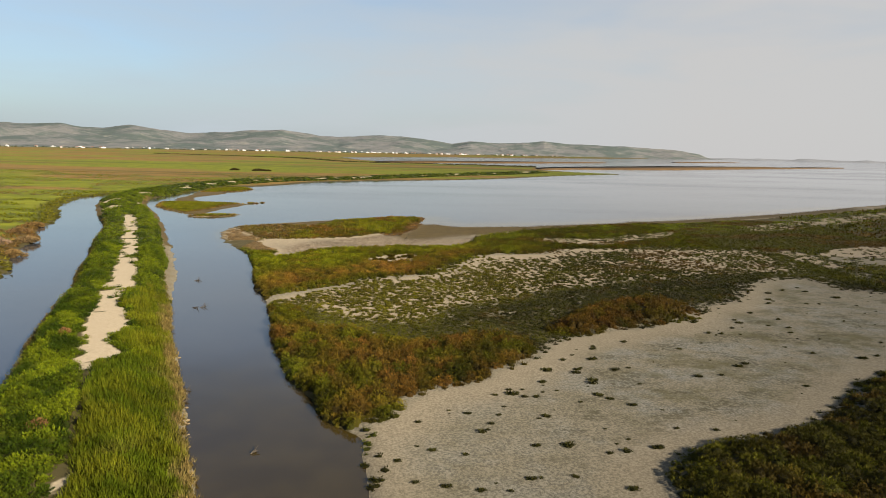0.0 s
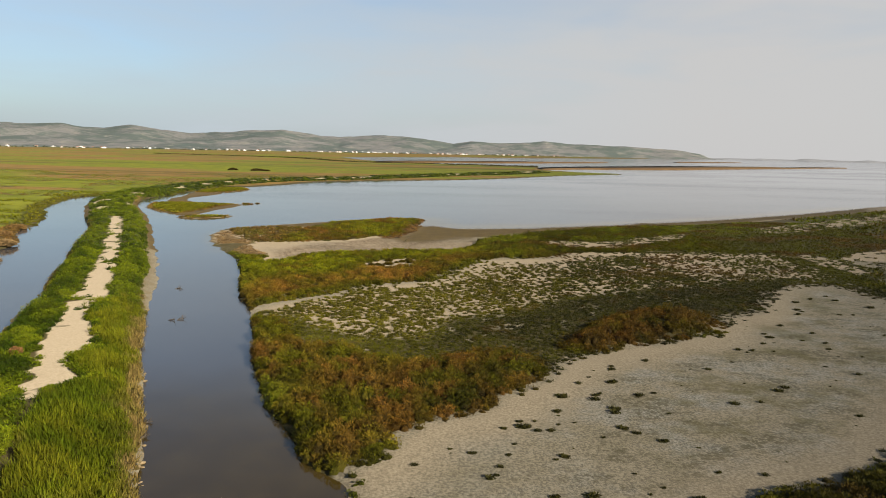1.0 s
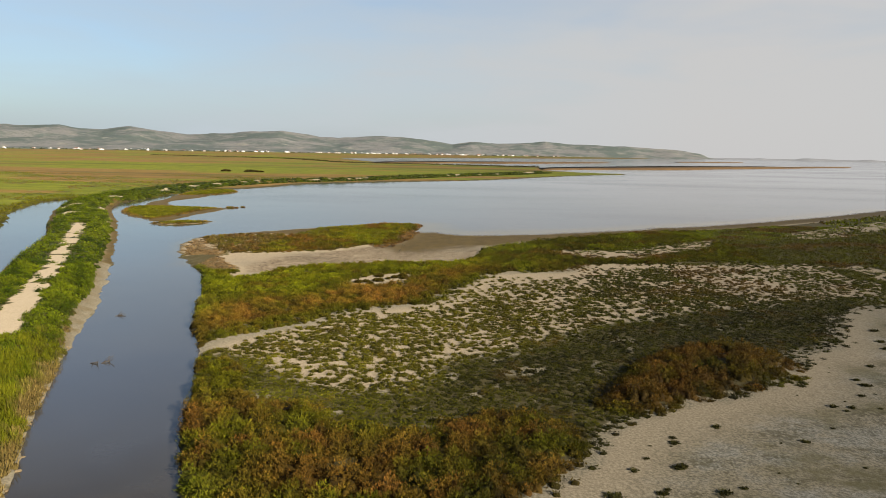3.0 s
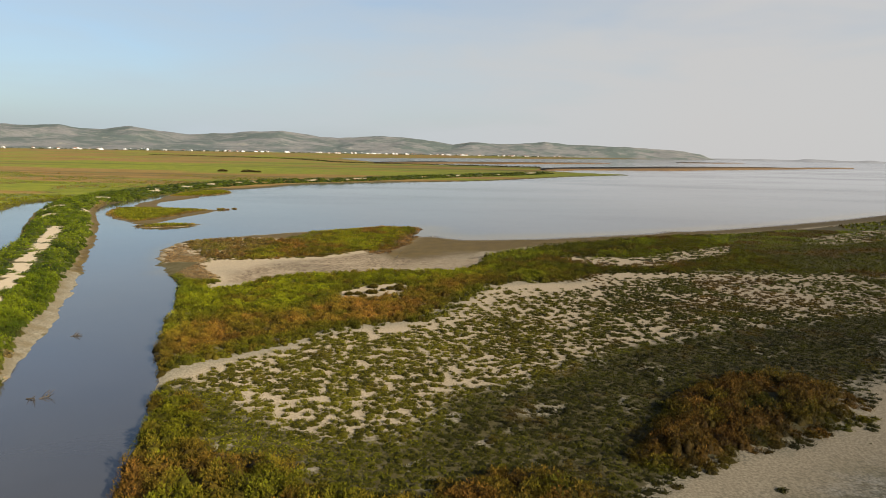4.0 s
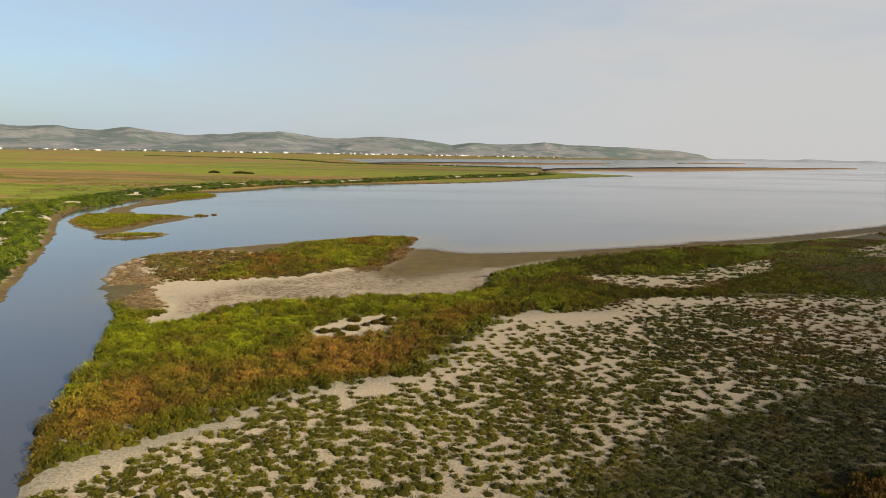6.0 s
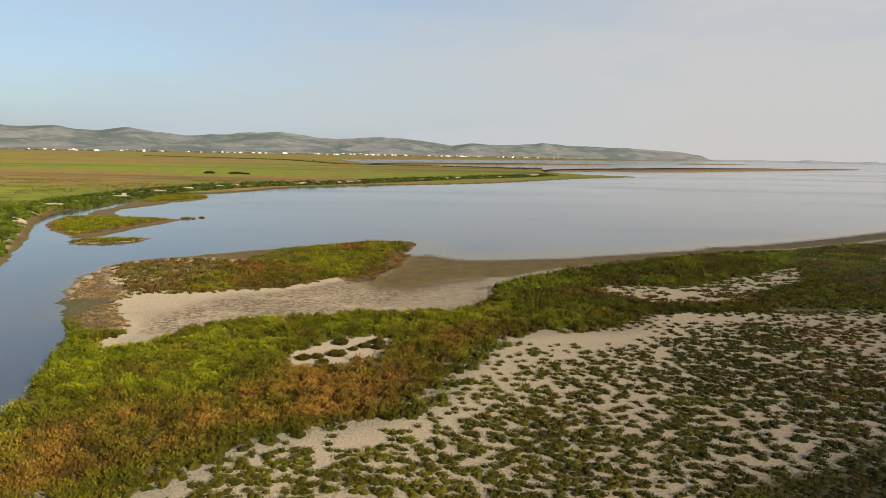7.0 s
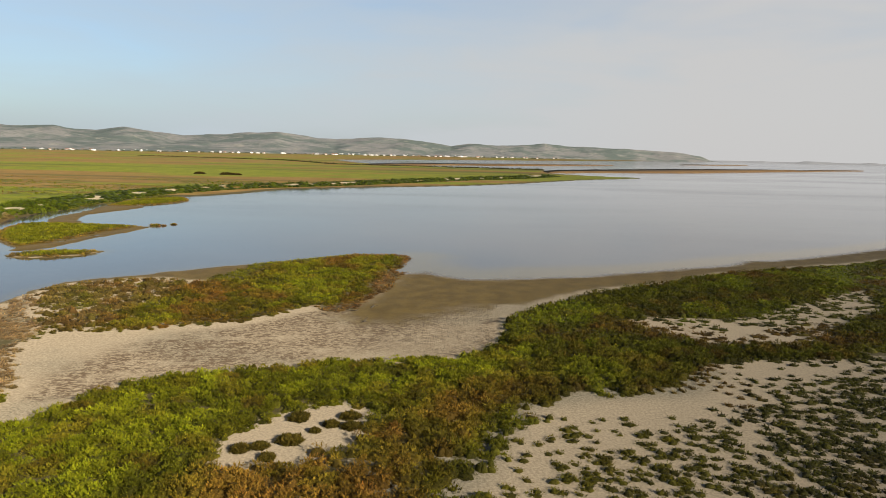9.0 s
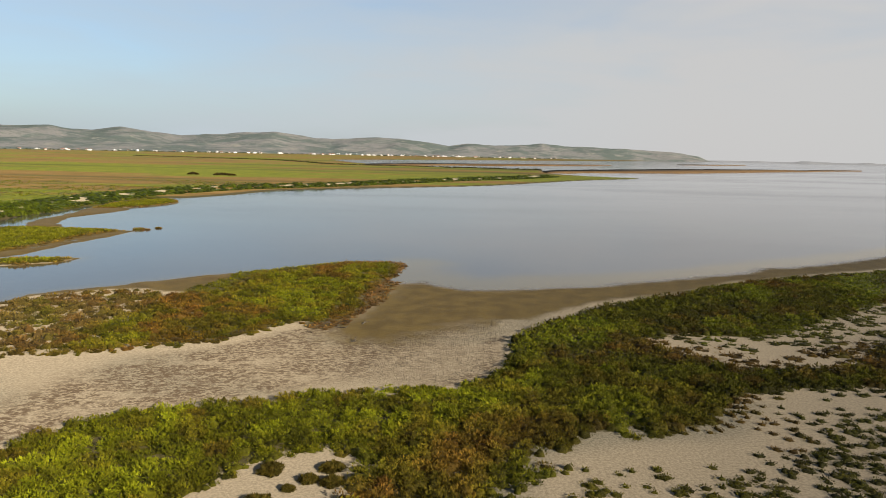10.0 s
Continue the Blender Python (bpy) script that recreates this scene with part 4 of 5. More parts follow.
def marsh_tint(x, y, d, r):
    n1, n2, n3 = fbm(x, y, 5.0, 21), fbm(x, y, 1.6, 22, 2), fbm(x, y, 14.0, 23)
    t = mix(np.repeat(DARK[None], len(x), 0), OLIVE, np.clip(step(0.35, 0.75, n1) * (0.42 + 0.25 * step(8, -6, x)) + 0.75 * step(7, -9, x - 0.25 * (y - 60)) - 0.2 * (d["cover"] < 0.8), 0, 1))
    redder = np.clip(step(-1, 2, d["rust"]) * 0.9 + step(-1, 1, d["hum"]) * step(0.36, 0.56, n1 * 0.5 + n2 * 0.5) * 0.9 + step(-1, 2, d["island"]) * np.clip(step(0.35, 0.55, n1) * 0.9 + step(3.0, 0.5, d["island"]) * 0.8 + 0.5 * step(-28, -40, x), 0, 1) + step(0.62, 0.85, n2) * 0.35, 0, 1)
    t = mix(t, RUSTY, np.clip(redder * (0.6 + 0.55 * n2), 0, 1))
    greener = np.clip(step(-1.0, 2.0, d["bright"]) * step(0.26, 0.62, n1 * 0.5 + n2 * 0.5) + step(0.5, 2.5, d["island"]) * step(0.46, 0.58, fbm(x, y, 7.0, 30)) * 0.75, 0, 1) * (d["rust"] < 1.5)
    t = mix(t, BRIGHTC, greener * 0.9)
    edge = step(4.0, 0.5, d["right"]) * step(0.4, 0.7, n1) * (y < 112)
    t = mix(t, np.array([0.19, 0.23, 0.010]), edge * 0.8)
    t = mix(t, STRAW, step(-0.8, 0.8, d["scrub"]) * 0.9)
    t = mix(t, np.array([0.185, 0.190, 0.010]), (d["small"] > 0) * (0.35 + 0.6 * step(0.35, 0.6, n1)))
    t = mix(t, np.array([0.27, 0.15, 0.035]), (d["small"] > 0) * step(2.6, 1.0, d["small"]) * 0.8)
    t = mix(t, np.array([0.27, 0.135, 0.045]), (x > -15) * (y > 134) * step(1.6, 0.4, d["island"]) * (d["island"] > -3) * 0.85)
    t = mix(t, DARK * 0.9 + np.array([0.012, 0.0, 0.0]), step(-1, 2, d["near_r"]) * 0.75)
    # darker eastern growth, deepened in tint for shade, with lime patches towards the bay
    east = step(-4, 12, x) * step(94, 106, y)
    lime = step(0.46, 0.57, fbm(x, y * 1.5, 6.0, 34)) * step(-18 - 8 * step(25, 45, x), -10, d["bay"]) * step(-0.2, -2.5, d["bay"])
    t = mix(t, DARK * (1.0 + 0.9 * step(20, 60, x))[:, None], east * (0.80 - 0.3 * step(20, 60, x)) * (1 - 0.9 * lime))
    t = mix(t, np.array([0.21, 0.245, 0.008]), east * lime * 0.85)
    t = mix(t, RUSTY * 0.65, east * 0.7 * step(0.52, 0.62, fbm(x, y * 1.6, 9.0, 36)) * (1 - lime))
    # eastern hummock lowered in tint as well, its shade put into the colour
    t = t * (1 + step(-1.5, 1.0, d["hum"]) * (0.05 - 0.34 * step(7, 11, x)))[:, None]
    t = t * (1 + 0.35 * step(-1, 2, d["rust"]) * (1 - east) + 0.02 * (d["cover"] < 0.85) * step(12, 0, x))[:, None]
    t = mix(t, np.array([0.26, 0.165, 0.055]), step(0, 2, d["island"]) * step(-31, -38, x + 5 * (n1 - 0.5)) * 0.75)
    t = t * (1 - 0.12 * step(-1, 1, d["island"]))[:, None]
    t = mix(t, DARK * 1.6, step(0.50, 0.70, fbm(x, y, 2.6, 29, 2)) * (0.7 - 0.35 * step(-1, 1, d["hum"])) * (d["tall"] > 0.3))
    # olive-brown mounds on the open pan, a darker close turf south of it
    t = mix(t, np.array([0.165, 0.140, 0.009]), 0.55 * step(0.4, 0.25, d["tall"]) * step(-1, 1, d["band"]) * step(20, 8, x))
    t = t * (1 - 0.36 * step(0.4, 0.25, d["tall"]) * step(0, -2.5, d["band"]) * step(-10, 0, x) * step(98, 90, y))[:, None]
    # each bush has a shade of its own
    kin, odd = cell_hash(x, y, 1.6, 28), cell_hash(x, y, 1.6, 28, 61)
    big = d["tall"] > 0.3
    t = mix(t, RUSTY * 0.8, big * step(0.72, 0.95, odd) * 0.45)
    t = mix(t, OLIVE * 0.9, big * step(0.28, 0.05, odd) * 0.4)
    t = t * (0.76 + 0.46 * kin)[:, None]
    return t * (0.62 + 0.72 * r.rand(len(x), 1))


def grow(x, y, keep, d, r, seed, rad, sprigs, sprig, flatten=1.0, long=1.0, sides=5, core_shade=0.55, wide=0.36, upright=0.6, body=1.0):
    x, y, rad = x[keep], y[keep], rad[keep]
    d = {k: v[keep] for k, v in d.items()}
    tall = step(0.2, 0.5, d["tall"])
    hgt = 0.18 + 0.48 * d["tall"] + 0.20 * step(-0.5, 1.5, d["hum"]) + 0.12 * (fbm(x, y, 2.0, 26) - 0.5)
    bushy = (0.14 + 1.4 * dome(x, y, 1.6, 28, 0.60)) * (1.22 - 0.6 * np.clip(cells(x, y, 3.8, 39), 0, 0.8)) * (0.8 + 0.4 * r.rand(len(x)))
    tufty = (1.5 - 1.35 * np.clip(cells(x, y, 1.1, 28), 0, 0.85)) * (0.65 + 0.7 * r.rand(len(x)))
    hgt = np.clip(hgt * np.where(tall > 0.5, bushy, tufty), 0.07, 1.5) * (1 - 0.45 * (d["scrub"] > 0)) * flatten
    hgt = hgt * (0.5 + 0.5 * step(-0.5, -2.4, d["flat"]))
    return clumps(x, y, d["z"] - 0.02, rad, hgt, marsh_tint(x, y, d, r), sprigs, sprig, wide=wide, upright=upright, seed=seed + 2, long=long, sides=sides, core_shade=core_shade, body=body)


def rooted(d):
    return (d["cover"] > 0.12) & (d["shore"] > 0.15) & ((d["right"] > 0) | (d["small"] > 0)) & (d["wet"] < 0.5)


def marsh_patch(x0, x1, y0, y1, gap, seed, sprigs, want, sprig=0.2, flatten=1.0, wide=0.36, upright=0.6):
    """Closed marsh growth of one stretch; want picks the kind of zone."""
    x, y = scatter(x0, x1, y0, y1, gap, seed)
    d = plan(x, y)
    r = np.random.RandomState(seed + 1)
    wild = 0.30 * (fbm(x, y, 0.8, 25, 2) - 0.5) + 0.35 * (fbm(x, y, 5.0, 27, 2) - 0.5)
    gaps = (d["tall"] > 0.35) & (dome(x, y, 1.6, 28, 0.62) < 0.05) & (d["small"] < 0) & (fbm(x, y, 3.0, 42) > 0.52)
    closed = (cells(x * 0.8, y, 1.15, 24) + wild < 0.10 + 0.68 * d["cover"]) | (d["cover"] > 0.88)
    rad = gap * (0.5 + 0.5 * r.rand(len(x))) * (1 + 0.25 * d["tall"])
    return grow(x, y, closed & ~gaps & rooted(d) & want(d, x, y), d, r, seed, rad, sprigs, sprig, flatten, wide=wide, upright=upright)


def mound_patch(x0, x1, y0, y1, gap, seed, sprigs, want, sprig=0.12, size=1.0):
    """Low mounds on bare mud, each of several small clumps, wider where the cover is closer."""
    x, y = scatter(x0, x1, y0, y1, gap, seed)
    d = plan(x, y)
    r = np.random.RandomState(seed + 1)
    wild = 0.40 * (fbm(x, y, 0.8, 25, 2) - 0.5) + (0.16 + 0.20 * step(2, 14, x)) * (fbm(x, y, 4.0, 27, 2) - 0.5)
    keep = (cells(x * 0.72 + 0.25 * y, y, size, 24) + wild < 0.06 + 0.66 * d["cover"]) & rooted(d) & want(d, x, y)
    rad = gap * (0.5 + 0.42 * r.rand(len(x)))
    return grow(x, y, keep, d, r, seed, rad, sprigs, sprig, 1.05, 1.15, core_shade=0.6, wide=0.28, body=1.6)


tall_zone = lambda d, x, y: (d["tall"] > 0.35) & (d["small"] < 0)
low_zone = lambda d, x, y: (d["tall"] <= 0.35) & (d["small"] < 0) & (d["cover"] > 0.86)
open_zone = lambda d, x, y: (d["tall"] <= 0.6) & (d["small"] < 0) & (d["cover"] <= 0.86)
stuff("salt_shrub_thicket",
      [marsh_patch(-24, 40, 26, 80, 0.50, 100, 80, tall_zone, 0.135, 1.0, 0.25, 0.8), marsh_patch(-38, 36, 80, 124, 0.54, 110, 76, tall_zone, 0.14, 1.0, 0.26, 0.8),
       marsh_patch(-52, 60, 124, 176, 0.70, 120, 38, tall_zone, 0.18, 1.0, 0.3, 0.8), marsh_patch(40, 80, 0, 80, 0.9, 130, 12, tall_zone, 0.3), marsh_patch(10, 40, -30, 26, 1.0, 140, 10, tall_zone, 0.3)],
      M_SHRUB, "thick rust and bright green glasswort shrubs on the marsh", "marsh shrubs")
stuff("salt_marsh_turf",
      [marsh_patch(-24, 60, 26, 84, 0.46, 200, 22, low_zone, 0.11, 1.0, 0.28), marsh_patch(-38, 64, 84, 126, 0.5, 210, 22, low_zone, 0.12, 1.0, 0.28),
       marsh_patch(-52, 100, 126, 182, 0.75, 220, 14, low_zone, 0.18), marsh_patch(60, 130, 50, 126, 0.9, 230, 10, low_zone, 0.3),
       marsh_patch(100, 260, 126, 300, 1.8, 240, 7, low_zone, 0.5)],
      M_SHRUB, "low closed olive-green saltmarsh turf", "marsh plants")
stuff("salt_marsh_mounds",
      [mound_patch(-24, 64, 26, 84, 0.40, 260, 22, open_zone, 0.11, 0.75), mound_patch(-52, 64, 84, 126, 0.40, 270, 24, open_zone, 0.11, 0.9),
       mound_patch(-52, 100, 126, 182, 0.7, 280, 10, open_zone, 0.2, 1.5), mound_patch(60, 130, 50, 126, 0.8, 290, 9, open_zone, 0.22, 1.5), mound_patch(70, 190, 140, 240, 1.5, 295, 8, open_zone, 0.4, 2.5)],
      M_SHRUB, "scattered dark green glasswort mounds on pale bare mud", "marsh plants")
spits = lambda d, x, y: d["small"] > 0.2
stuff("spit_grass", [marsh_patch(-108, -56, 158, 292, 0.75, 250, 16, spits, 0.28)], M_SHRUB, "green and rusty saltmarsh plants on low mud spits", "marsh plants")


bank_curve = curve(DIKE_RIGHT, False, 2)


def dike_plants():
    herbs, grass = [], []
    for x0, x1, y0, y1, gap, sprigs, seed in ((-40, 30, -60, 22, 1.2, 9, 330), (-46, -8, 22, 66, 0.42, 54, 300), (-62, -24, 66, 104, 0.55, 40, 310), (-130, -44, 104, 240, 0.95, 14, 320), (-132, 90, 240, 606, 1.9, 9, 340)):
        x, y = scatter(x0, x1, y0, y1, gap, seed)
        d = plan(x, y)
        r = np.random.RandomState(seed + 1)
        keep = (d["left"] > 0.1) & ((d["dike"] > 0.1) | (d["backd"] < 9 + 0.012 * (y - 200)) & (y > 150)) & (d["path"] < -0.1 + 0.4 * (r.rand(len(x)) - 0.5)) & (d["rut"] < 0.1) & (d["left"] > (0.9 + 1.2 * fbm(x, y, 2.2, 58, 2)) * step(66, 84, y) * (y < 200) * ~d["west"])
        x, y = x[keep], y[keep]
        d = {k: v[keep] for k, v in d.items()}
        n = len(x)
        n1, n2 = fbm(x, y, 4.0, 51), fbm(x, y, 1.5, 52, 2)
        bankd = line_distance(x, y, bank_curve)
        # leafy herbs on the canal side, round the path and far off; grass on the slope to the channel
        leafy = d["west"] | (d["path"] > -1.1 + 1.2 * (n1 - 0.5)) & (y > 46) | (y > 72) & (n1 + 0.25 * step(72, 110, y) > 0.52) | (y > 170)
        kin = cell_hash(x, y, 1.9, 55)
        t_herb = mix(np.repeat(np.array([[0.060, 0.100, 0.005]]), n, 0), np.array([0.190, 0.232, 0.008]), step(0.25, 0.75, n2 * 0.5 + kin * 0.5))
        t_herb = mix(t_herb, np.array([0.055, 0.092, 0.006]), step(190, 260, y) * 0.5)
        t_grass = mix(np.repeat(np.array([[0.125, 0.170, 0.007]]), n, 0), np.array([0.225, 0.235, 0.012]), step(0.32, 0.68, n1 * 0.5 + n2 * 0.5))
        t_grass = mix(t_grass, np.array([0.25, 0.20, 0.04]), step(0.62, 0.8, fbm(x, y, 2.4, 56, 2)) * 0.5)
        dry = step(1.25, 0.45, bankd + 2.4 * (n2 - 0.5)) * (y < 240)
        t = np.where(leafy[:, None], t_herb, t_grass) * (0.75 + 0.5 * kin)[:, None]
        t = mix(t, np.array([0.36, 0.25, 0.085]) * (0.7 + 0.6 * r.rand(n, 1)), dry * 0.85)
        t = mix(t, np.array([0.22, 0.13, 0.045]), d["west"] * step(1.1, 0.3, d["dike"] + 1.2 * (n2 - 0.5)) * (y < 150) * 0.7)
        hump = dome(x, y, 1.9, 55)
        hgt = np.where(leafy, (0.45 + 0.6 * n1) * (0.22 + 1.3 * hump), (0.45 + 0.5 * n1) * (0.75 + 0.35 * hump)) * (0.75 + 0.5 * r.rand(n))
        hgt = hgt * (0.3 + 0.7 * step(0, 2.2, -d["path"])) * (1 + 0.7 * step(190, 260, y)) * (1 - 0.45 * dry)
        rad = gap * (0.65 + 0.3 * r.rand(n))
        coarse = 0.1 * (gap > 0.9)
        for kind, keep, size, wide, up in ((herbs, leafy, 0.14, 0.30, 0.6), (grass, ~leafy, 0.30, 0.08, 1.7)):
            kind.append(clumps(x[keep], y[keep], d["z"][keep] - 0.03, rad[keep], hgt[keep], t[keep], sprigs, size + coarse, wide, up, seed + 2, core_shade=0.6, jitter=0.4))
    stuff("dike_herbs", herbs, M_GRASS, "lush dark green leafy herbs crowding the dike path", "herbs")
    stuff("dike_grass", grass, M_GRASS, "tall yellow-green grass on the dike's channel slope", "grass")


dike_plants()


def meadow_plants():
    parts = []
    for x0, x1, y0, y1, gap, seed in ((-140, -60, 60, 240, 1.5, 400), (-330, -100, 120, 420, 3.0, 410)):
        x, y = scatter(x0, x1, y0, y1, gap, seed)
        d = plan(x, y)
        r = np.random.RandomState(seed + 1)
        keep = (d["left"] > 0.3) & (d["dike"] < -1) & (d["backd"] > 7) & ((fbm(x * 0.4, y, 9, 71) > 0.5) | (d["left"] < 4))
        x, y = x[keep], y[keep]
        z = d["z"][keep]
        n1 = fbm(x * 0.35, y, 18.0, 72)
        t = mix(np.repeat(np.array([[0.20, 0.215, 0.009]]), len(x), 0), np.array([0.26, 0.16, 0.035]), step(0.62, 0.75, n1))
        t = mix(t, np.array([0.27, 0.15, 0.045]), step(4.5, 2.0, d["left"][keep] + 2 * (fbm(x, y, 5.0, 73) - 0.5)) * (0.2 + 0.65 * np.exp(-((y - 108) / 13) ** 2)))
        tall = 0.12 + 0.2 * r.rand(len(x)) + 0.9 * step(4.5, 2.0, d["left"][keep]) * (0.5 + 0.5 * r.rand(len(x)))
        parts.append(clumps(x, y, z - 0.05, gap * (0.5 + 0.3 * r.rand(len(x))), tall, t, 4, 0.5, seed=seed + 2))
    stuff("meadow_grass", parts, M_GRASS, "rough green and dry brown meadow grass behind the canal", "grass")


meadow_plants()


# ---- the village under the hills ----
def box_bm(sx, sy, sz, z0=0.0):
    bm = bmesh.new()
    bmesh.ops.create_cube(bm, size=1, matrix=Matrix.LocRotScale((0, 0, z0 + sz / 2), None, (sx, sy, sz)))
    return bm


def part(name, bm, material, parent, label=""):
    me = bpy.data.meshes.new(name)
    bm.to_mesh(me)
    bm.free()
    me.materials.append(material)
    ob = new(name, me)
    ob.parent = parent
    return tagged(ob, label)


def build_house(sx, sy, sz, pitched):
    h = new("house")
    part("wall", box_bm(sx, sy, sz), M_WALL, h)
    if pitched:
        bm = bmesh.new()
        o = 0.6
        v = [bm.verts.new(p) for p in ((-sx / 2 - o, -sy / 2 - o, sz), (sx / 2 + o, -sy / 2 - o, sz), (sx / 2 + o, sy / 2 + o, sz), (-sx / 2 - o, sy / 2 + o, sz), (-sx / 2 + 2, 0, sz + 2.6), (sx / 2 - 2, 0, sz + 2.6))]
        for f in ((0, 1, 5, 4), (1, 2, 5), (2, 3, 4, 5), (3, 0, 4), (3, 2, 1, 0)):
            bm.faces.new([v[k] for k in f])
        part("roof", bm, M_ROOF, h, "hipped clay tile roof")
    else:
        part("roof", box_bm(sx + 0.8, sy + 0.8, 0.5, sz), M_WALL, h, "flat concrete roof slab")
        part("stair_head", box_bm(4, 4, 2.4, sz + 0.5), M_WALL, h)
    return tagged(h, "small whitewashed village house under the hills", "house", group="village houses")


def build_village():
    r = random.Random(5)
    kinds = [build_house(9, 7, 4.5, True), build_house(11, 8, 5.5, True), build_house(9, 8, 6, False), build_house(16, 9, 4.5, False)]
    used = set()
    for k in range(300):
        a = r.uniform(-0.76, 0.14)
        if r.random() < 0.25 and -0.45 < a < -0.3:
            continue
        a = max(-0.8, min(0.16, round(a * 14) / 14 + r.gauss(0, 0.034)))
        y = 2560 + (a + 0.75) * 1500 + r.uniform(-60, 160) + (r.random() < 0.18) * r.uniform(100, 420)
        kind = r.randrange(4)
        m = pose(a * y, y, -0.4 + max(0, (y - (2500 + (a + 0.75) * 1600)) * 0.02), 0, 0, r.uniform(-40, 40))
        if kind not in used:
            used.add(kind)
            kinds[kind].matrix_basis = m
        else:
            copy_thing(kinds[kind], m)


build_village()


def village_trees():
    r = np.random.RandomState(640)
    n = 700
    a = -0.78 + 0.95 * r.rand(n)
    y = 2540 + (a + 0.75) * 1500 + r.uniform(-70, 170, n)
    t = np.repeat(np.array([[0.07, 0.085, 0.035]]), n, 0) * (0.7 + 0.7 * r.rand(n, 1))
    stuff("village_trees", [clumps(a * y, y, np.full(n, 0.0), 4 + 5 * r.rand(n), 4 + 4 * r.rand(n), t, 14, 2.5, seed=641)], M_SHRUB, "dark garden trees between the village houses", "trees")


village_trees()


# ---- single tufts on the bare mud ----
TUFTS_NEAR = [(2.8, 38.8), (3.4, 39.1), (4.3, 41.5), (4.2, 45.1), (5.5, 45.4), (6.3, 46.4), (6.5, 45), (7.4, 45), (9, 50.8), (11.6, 51.3), (12.1, 48.4), (15, 51.6),
              (14.4, 57.8), (12.2, 45.7), (14.3, 43.9), (11.7, 36.6), (10.8, 36.3), (8.5, 37.1), (8.1, 33.3), (5.5, 32.9), (6, 33.1), (-1, 32.2), (-2.2, 34.5),
              (-0.2, 36), (0.7, 31.8), (1.7, 35.6), (4.3, 31.6), (2.7, 31.5), (7.6, 41.5), (14, 37.1), (23.6, 50.9), (27.2, 54)]
TUFTS_FAR = [(36.3, 72.6), (35.7, 67.2), (36.7, 64.5), (27.5, 63.6), (11.5, 50.6), (14.3, 57.1), (12.5, 48.9), (16.2, 52.1), (10.6, 53.6), (11.9, 55.1), (17.9, 59.6),
             (22.6, 57.8), (40.9, 77.7), (28.1, 62.9), (44, 84), (47, 86), (42, 80), (50, 88), (38, 70), (33, 68), (46, 78), (52, 82)]


def build_tufts():
    r = np.random.RandomState(77)
    kinds = []
    for k in range(5):
        n = 3 + k
        x, y = (r.rand(n) - 0.5) * 0.75, (r.rand(n) - 0.5) * 0.35
        t = np.repeat(np.array([[0.085, 0.08, 0.018]]), n, 0) * (0.8 + 0.5 * r.rand(n, 1))
        v, f, c = clumps(x, y, np.zeros(n), 0.20 + 0.1 * r.rand(n), 0.20 + 0.14 * r.rand(n), t, 26, 0.16, seed=500 + k)
        me = mesh_from("saltmarsh_tuft", v, f, [M_SHRUB])
        set_tint(me, np.clip(c, 0.004, 0.9))
        kinds.append(me)
    spots = np.array(TUFTS_NEAR + TUFTS_FAR)
    more = np.stack([r.uniform(-3, 60, 260), r.uniform(30, 92, 260)], 1)
    d = plan(more[:, 0], more[:, 1])
    spots = np.concatenate([spots, more[(d["flat"] > 1.2)][:110]])
    z = plan(spots[:, 0], spots[:, 1])["z"]
    for k, ((x, y), h) in enumerate(zip(spots, z)):
        ob = new("saltmarsh_tuft", kinds[k % 5])
        s = (0.42 if k < 54 else 0.22) + 0.6 * r.rand() ** (1.4 if k < 54 else 2.6)
        ob.matrix_basis = pose(x, y, h - 0.02, 0, 0, r.uniform(-25, 25)) @ Matrix.Diagonal((s, s, s * 0.85, 1))
        tagged(ob, "small dark green glasswort tuft on bare mud", "plant", group="tufts on the mud flat")


build_tufts()


# ---- bushes and ditch on the meadow ----
def build_bush(x, y, w, h, seed):
    r = np.random.RandomState(seed)
    n = 40
    th, u = r.rand(n) * 6.28, np.sqrt(r.rand(n))
    px, py = np.cos(th) * u * w, np.sin(th) * u * w * 0.5
    t = np.repeat(np.array([[0.085, 0.062, 0.02]]), n, 0) * (0.7 + 0.6 * r.rand(n, 1))
    v, f, c = clumps(px, py, h * 0.45 * (1 - u), 0.9 + 0.5 * r.rand(n), (0.55 * h) * (0.7 + 0.5 * r.rand(n)), t, 24, 0.5, seed=seed)
    me = mesh_from("bush", v, f, [M_SHRUB])
    set_tint(me, np.clip(c, 0.004, 0.9))
    ob = new("bush", me)
    ob.matrix_basis = pose(x, y, 0.3)
    tagged(ob, "dark round tamarisk bush standing alone in the meadow", "bush", group="meadow bushes")


build_bush(-173, 488, 3.2, 1.9, 601)
build_bush(-153, 486, 5.5, 2.1, 602)
build_bush(-146, 484, 2.4, 1.3, 603)


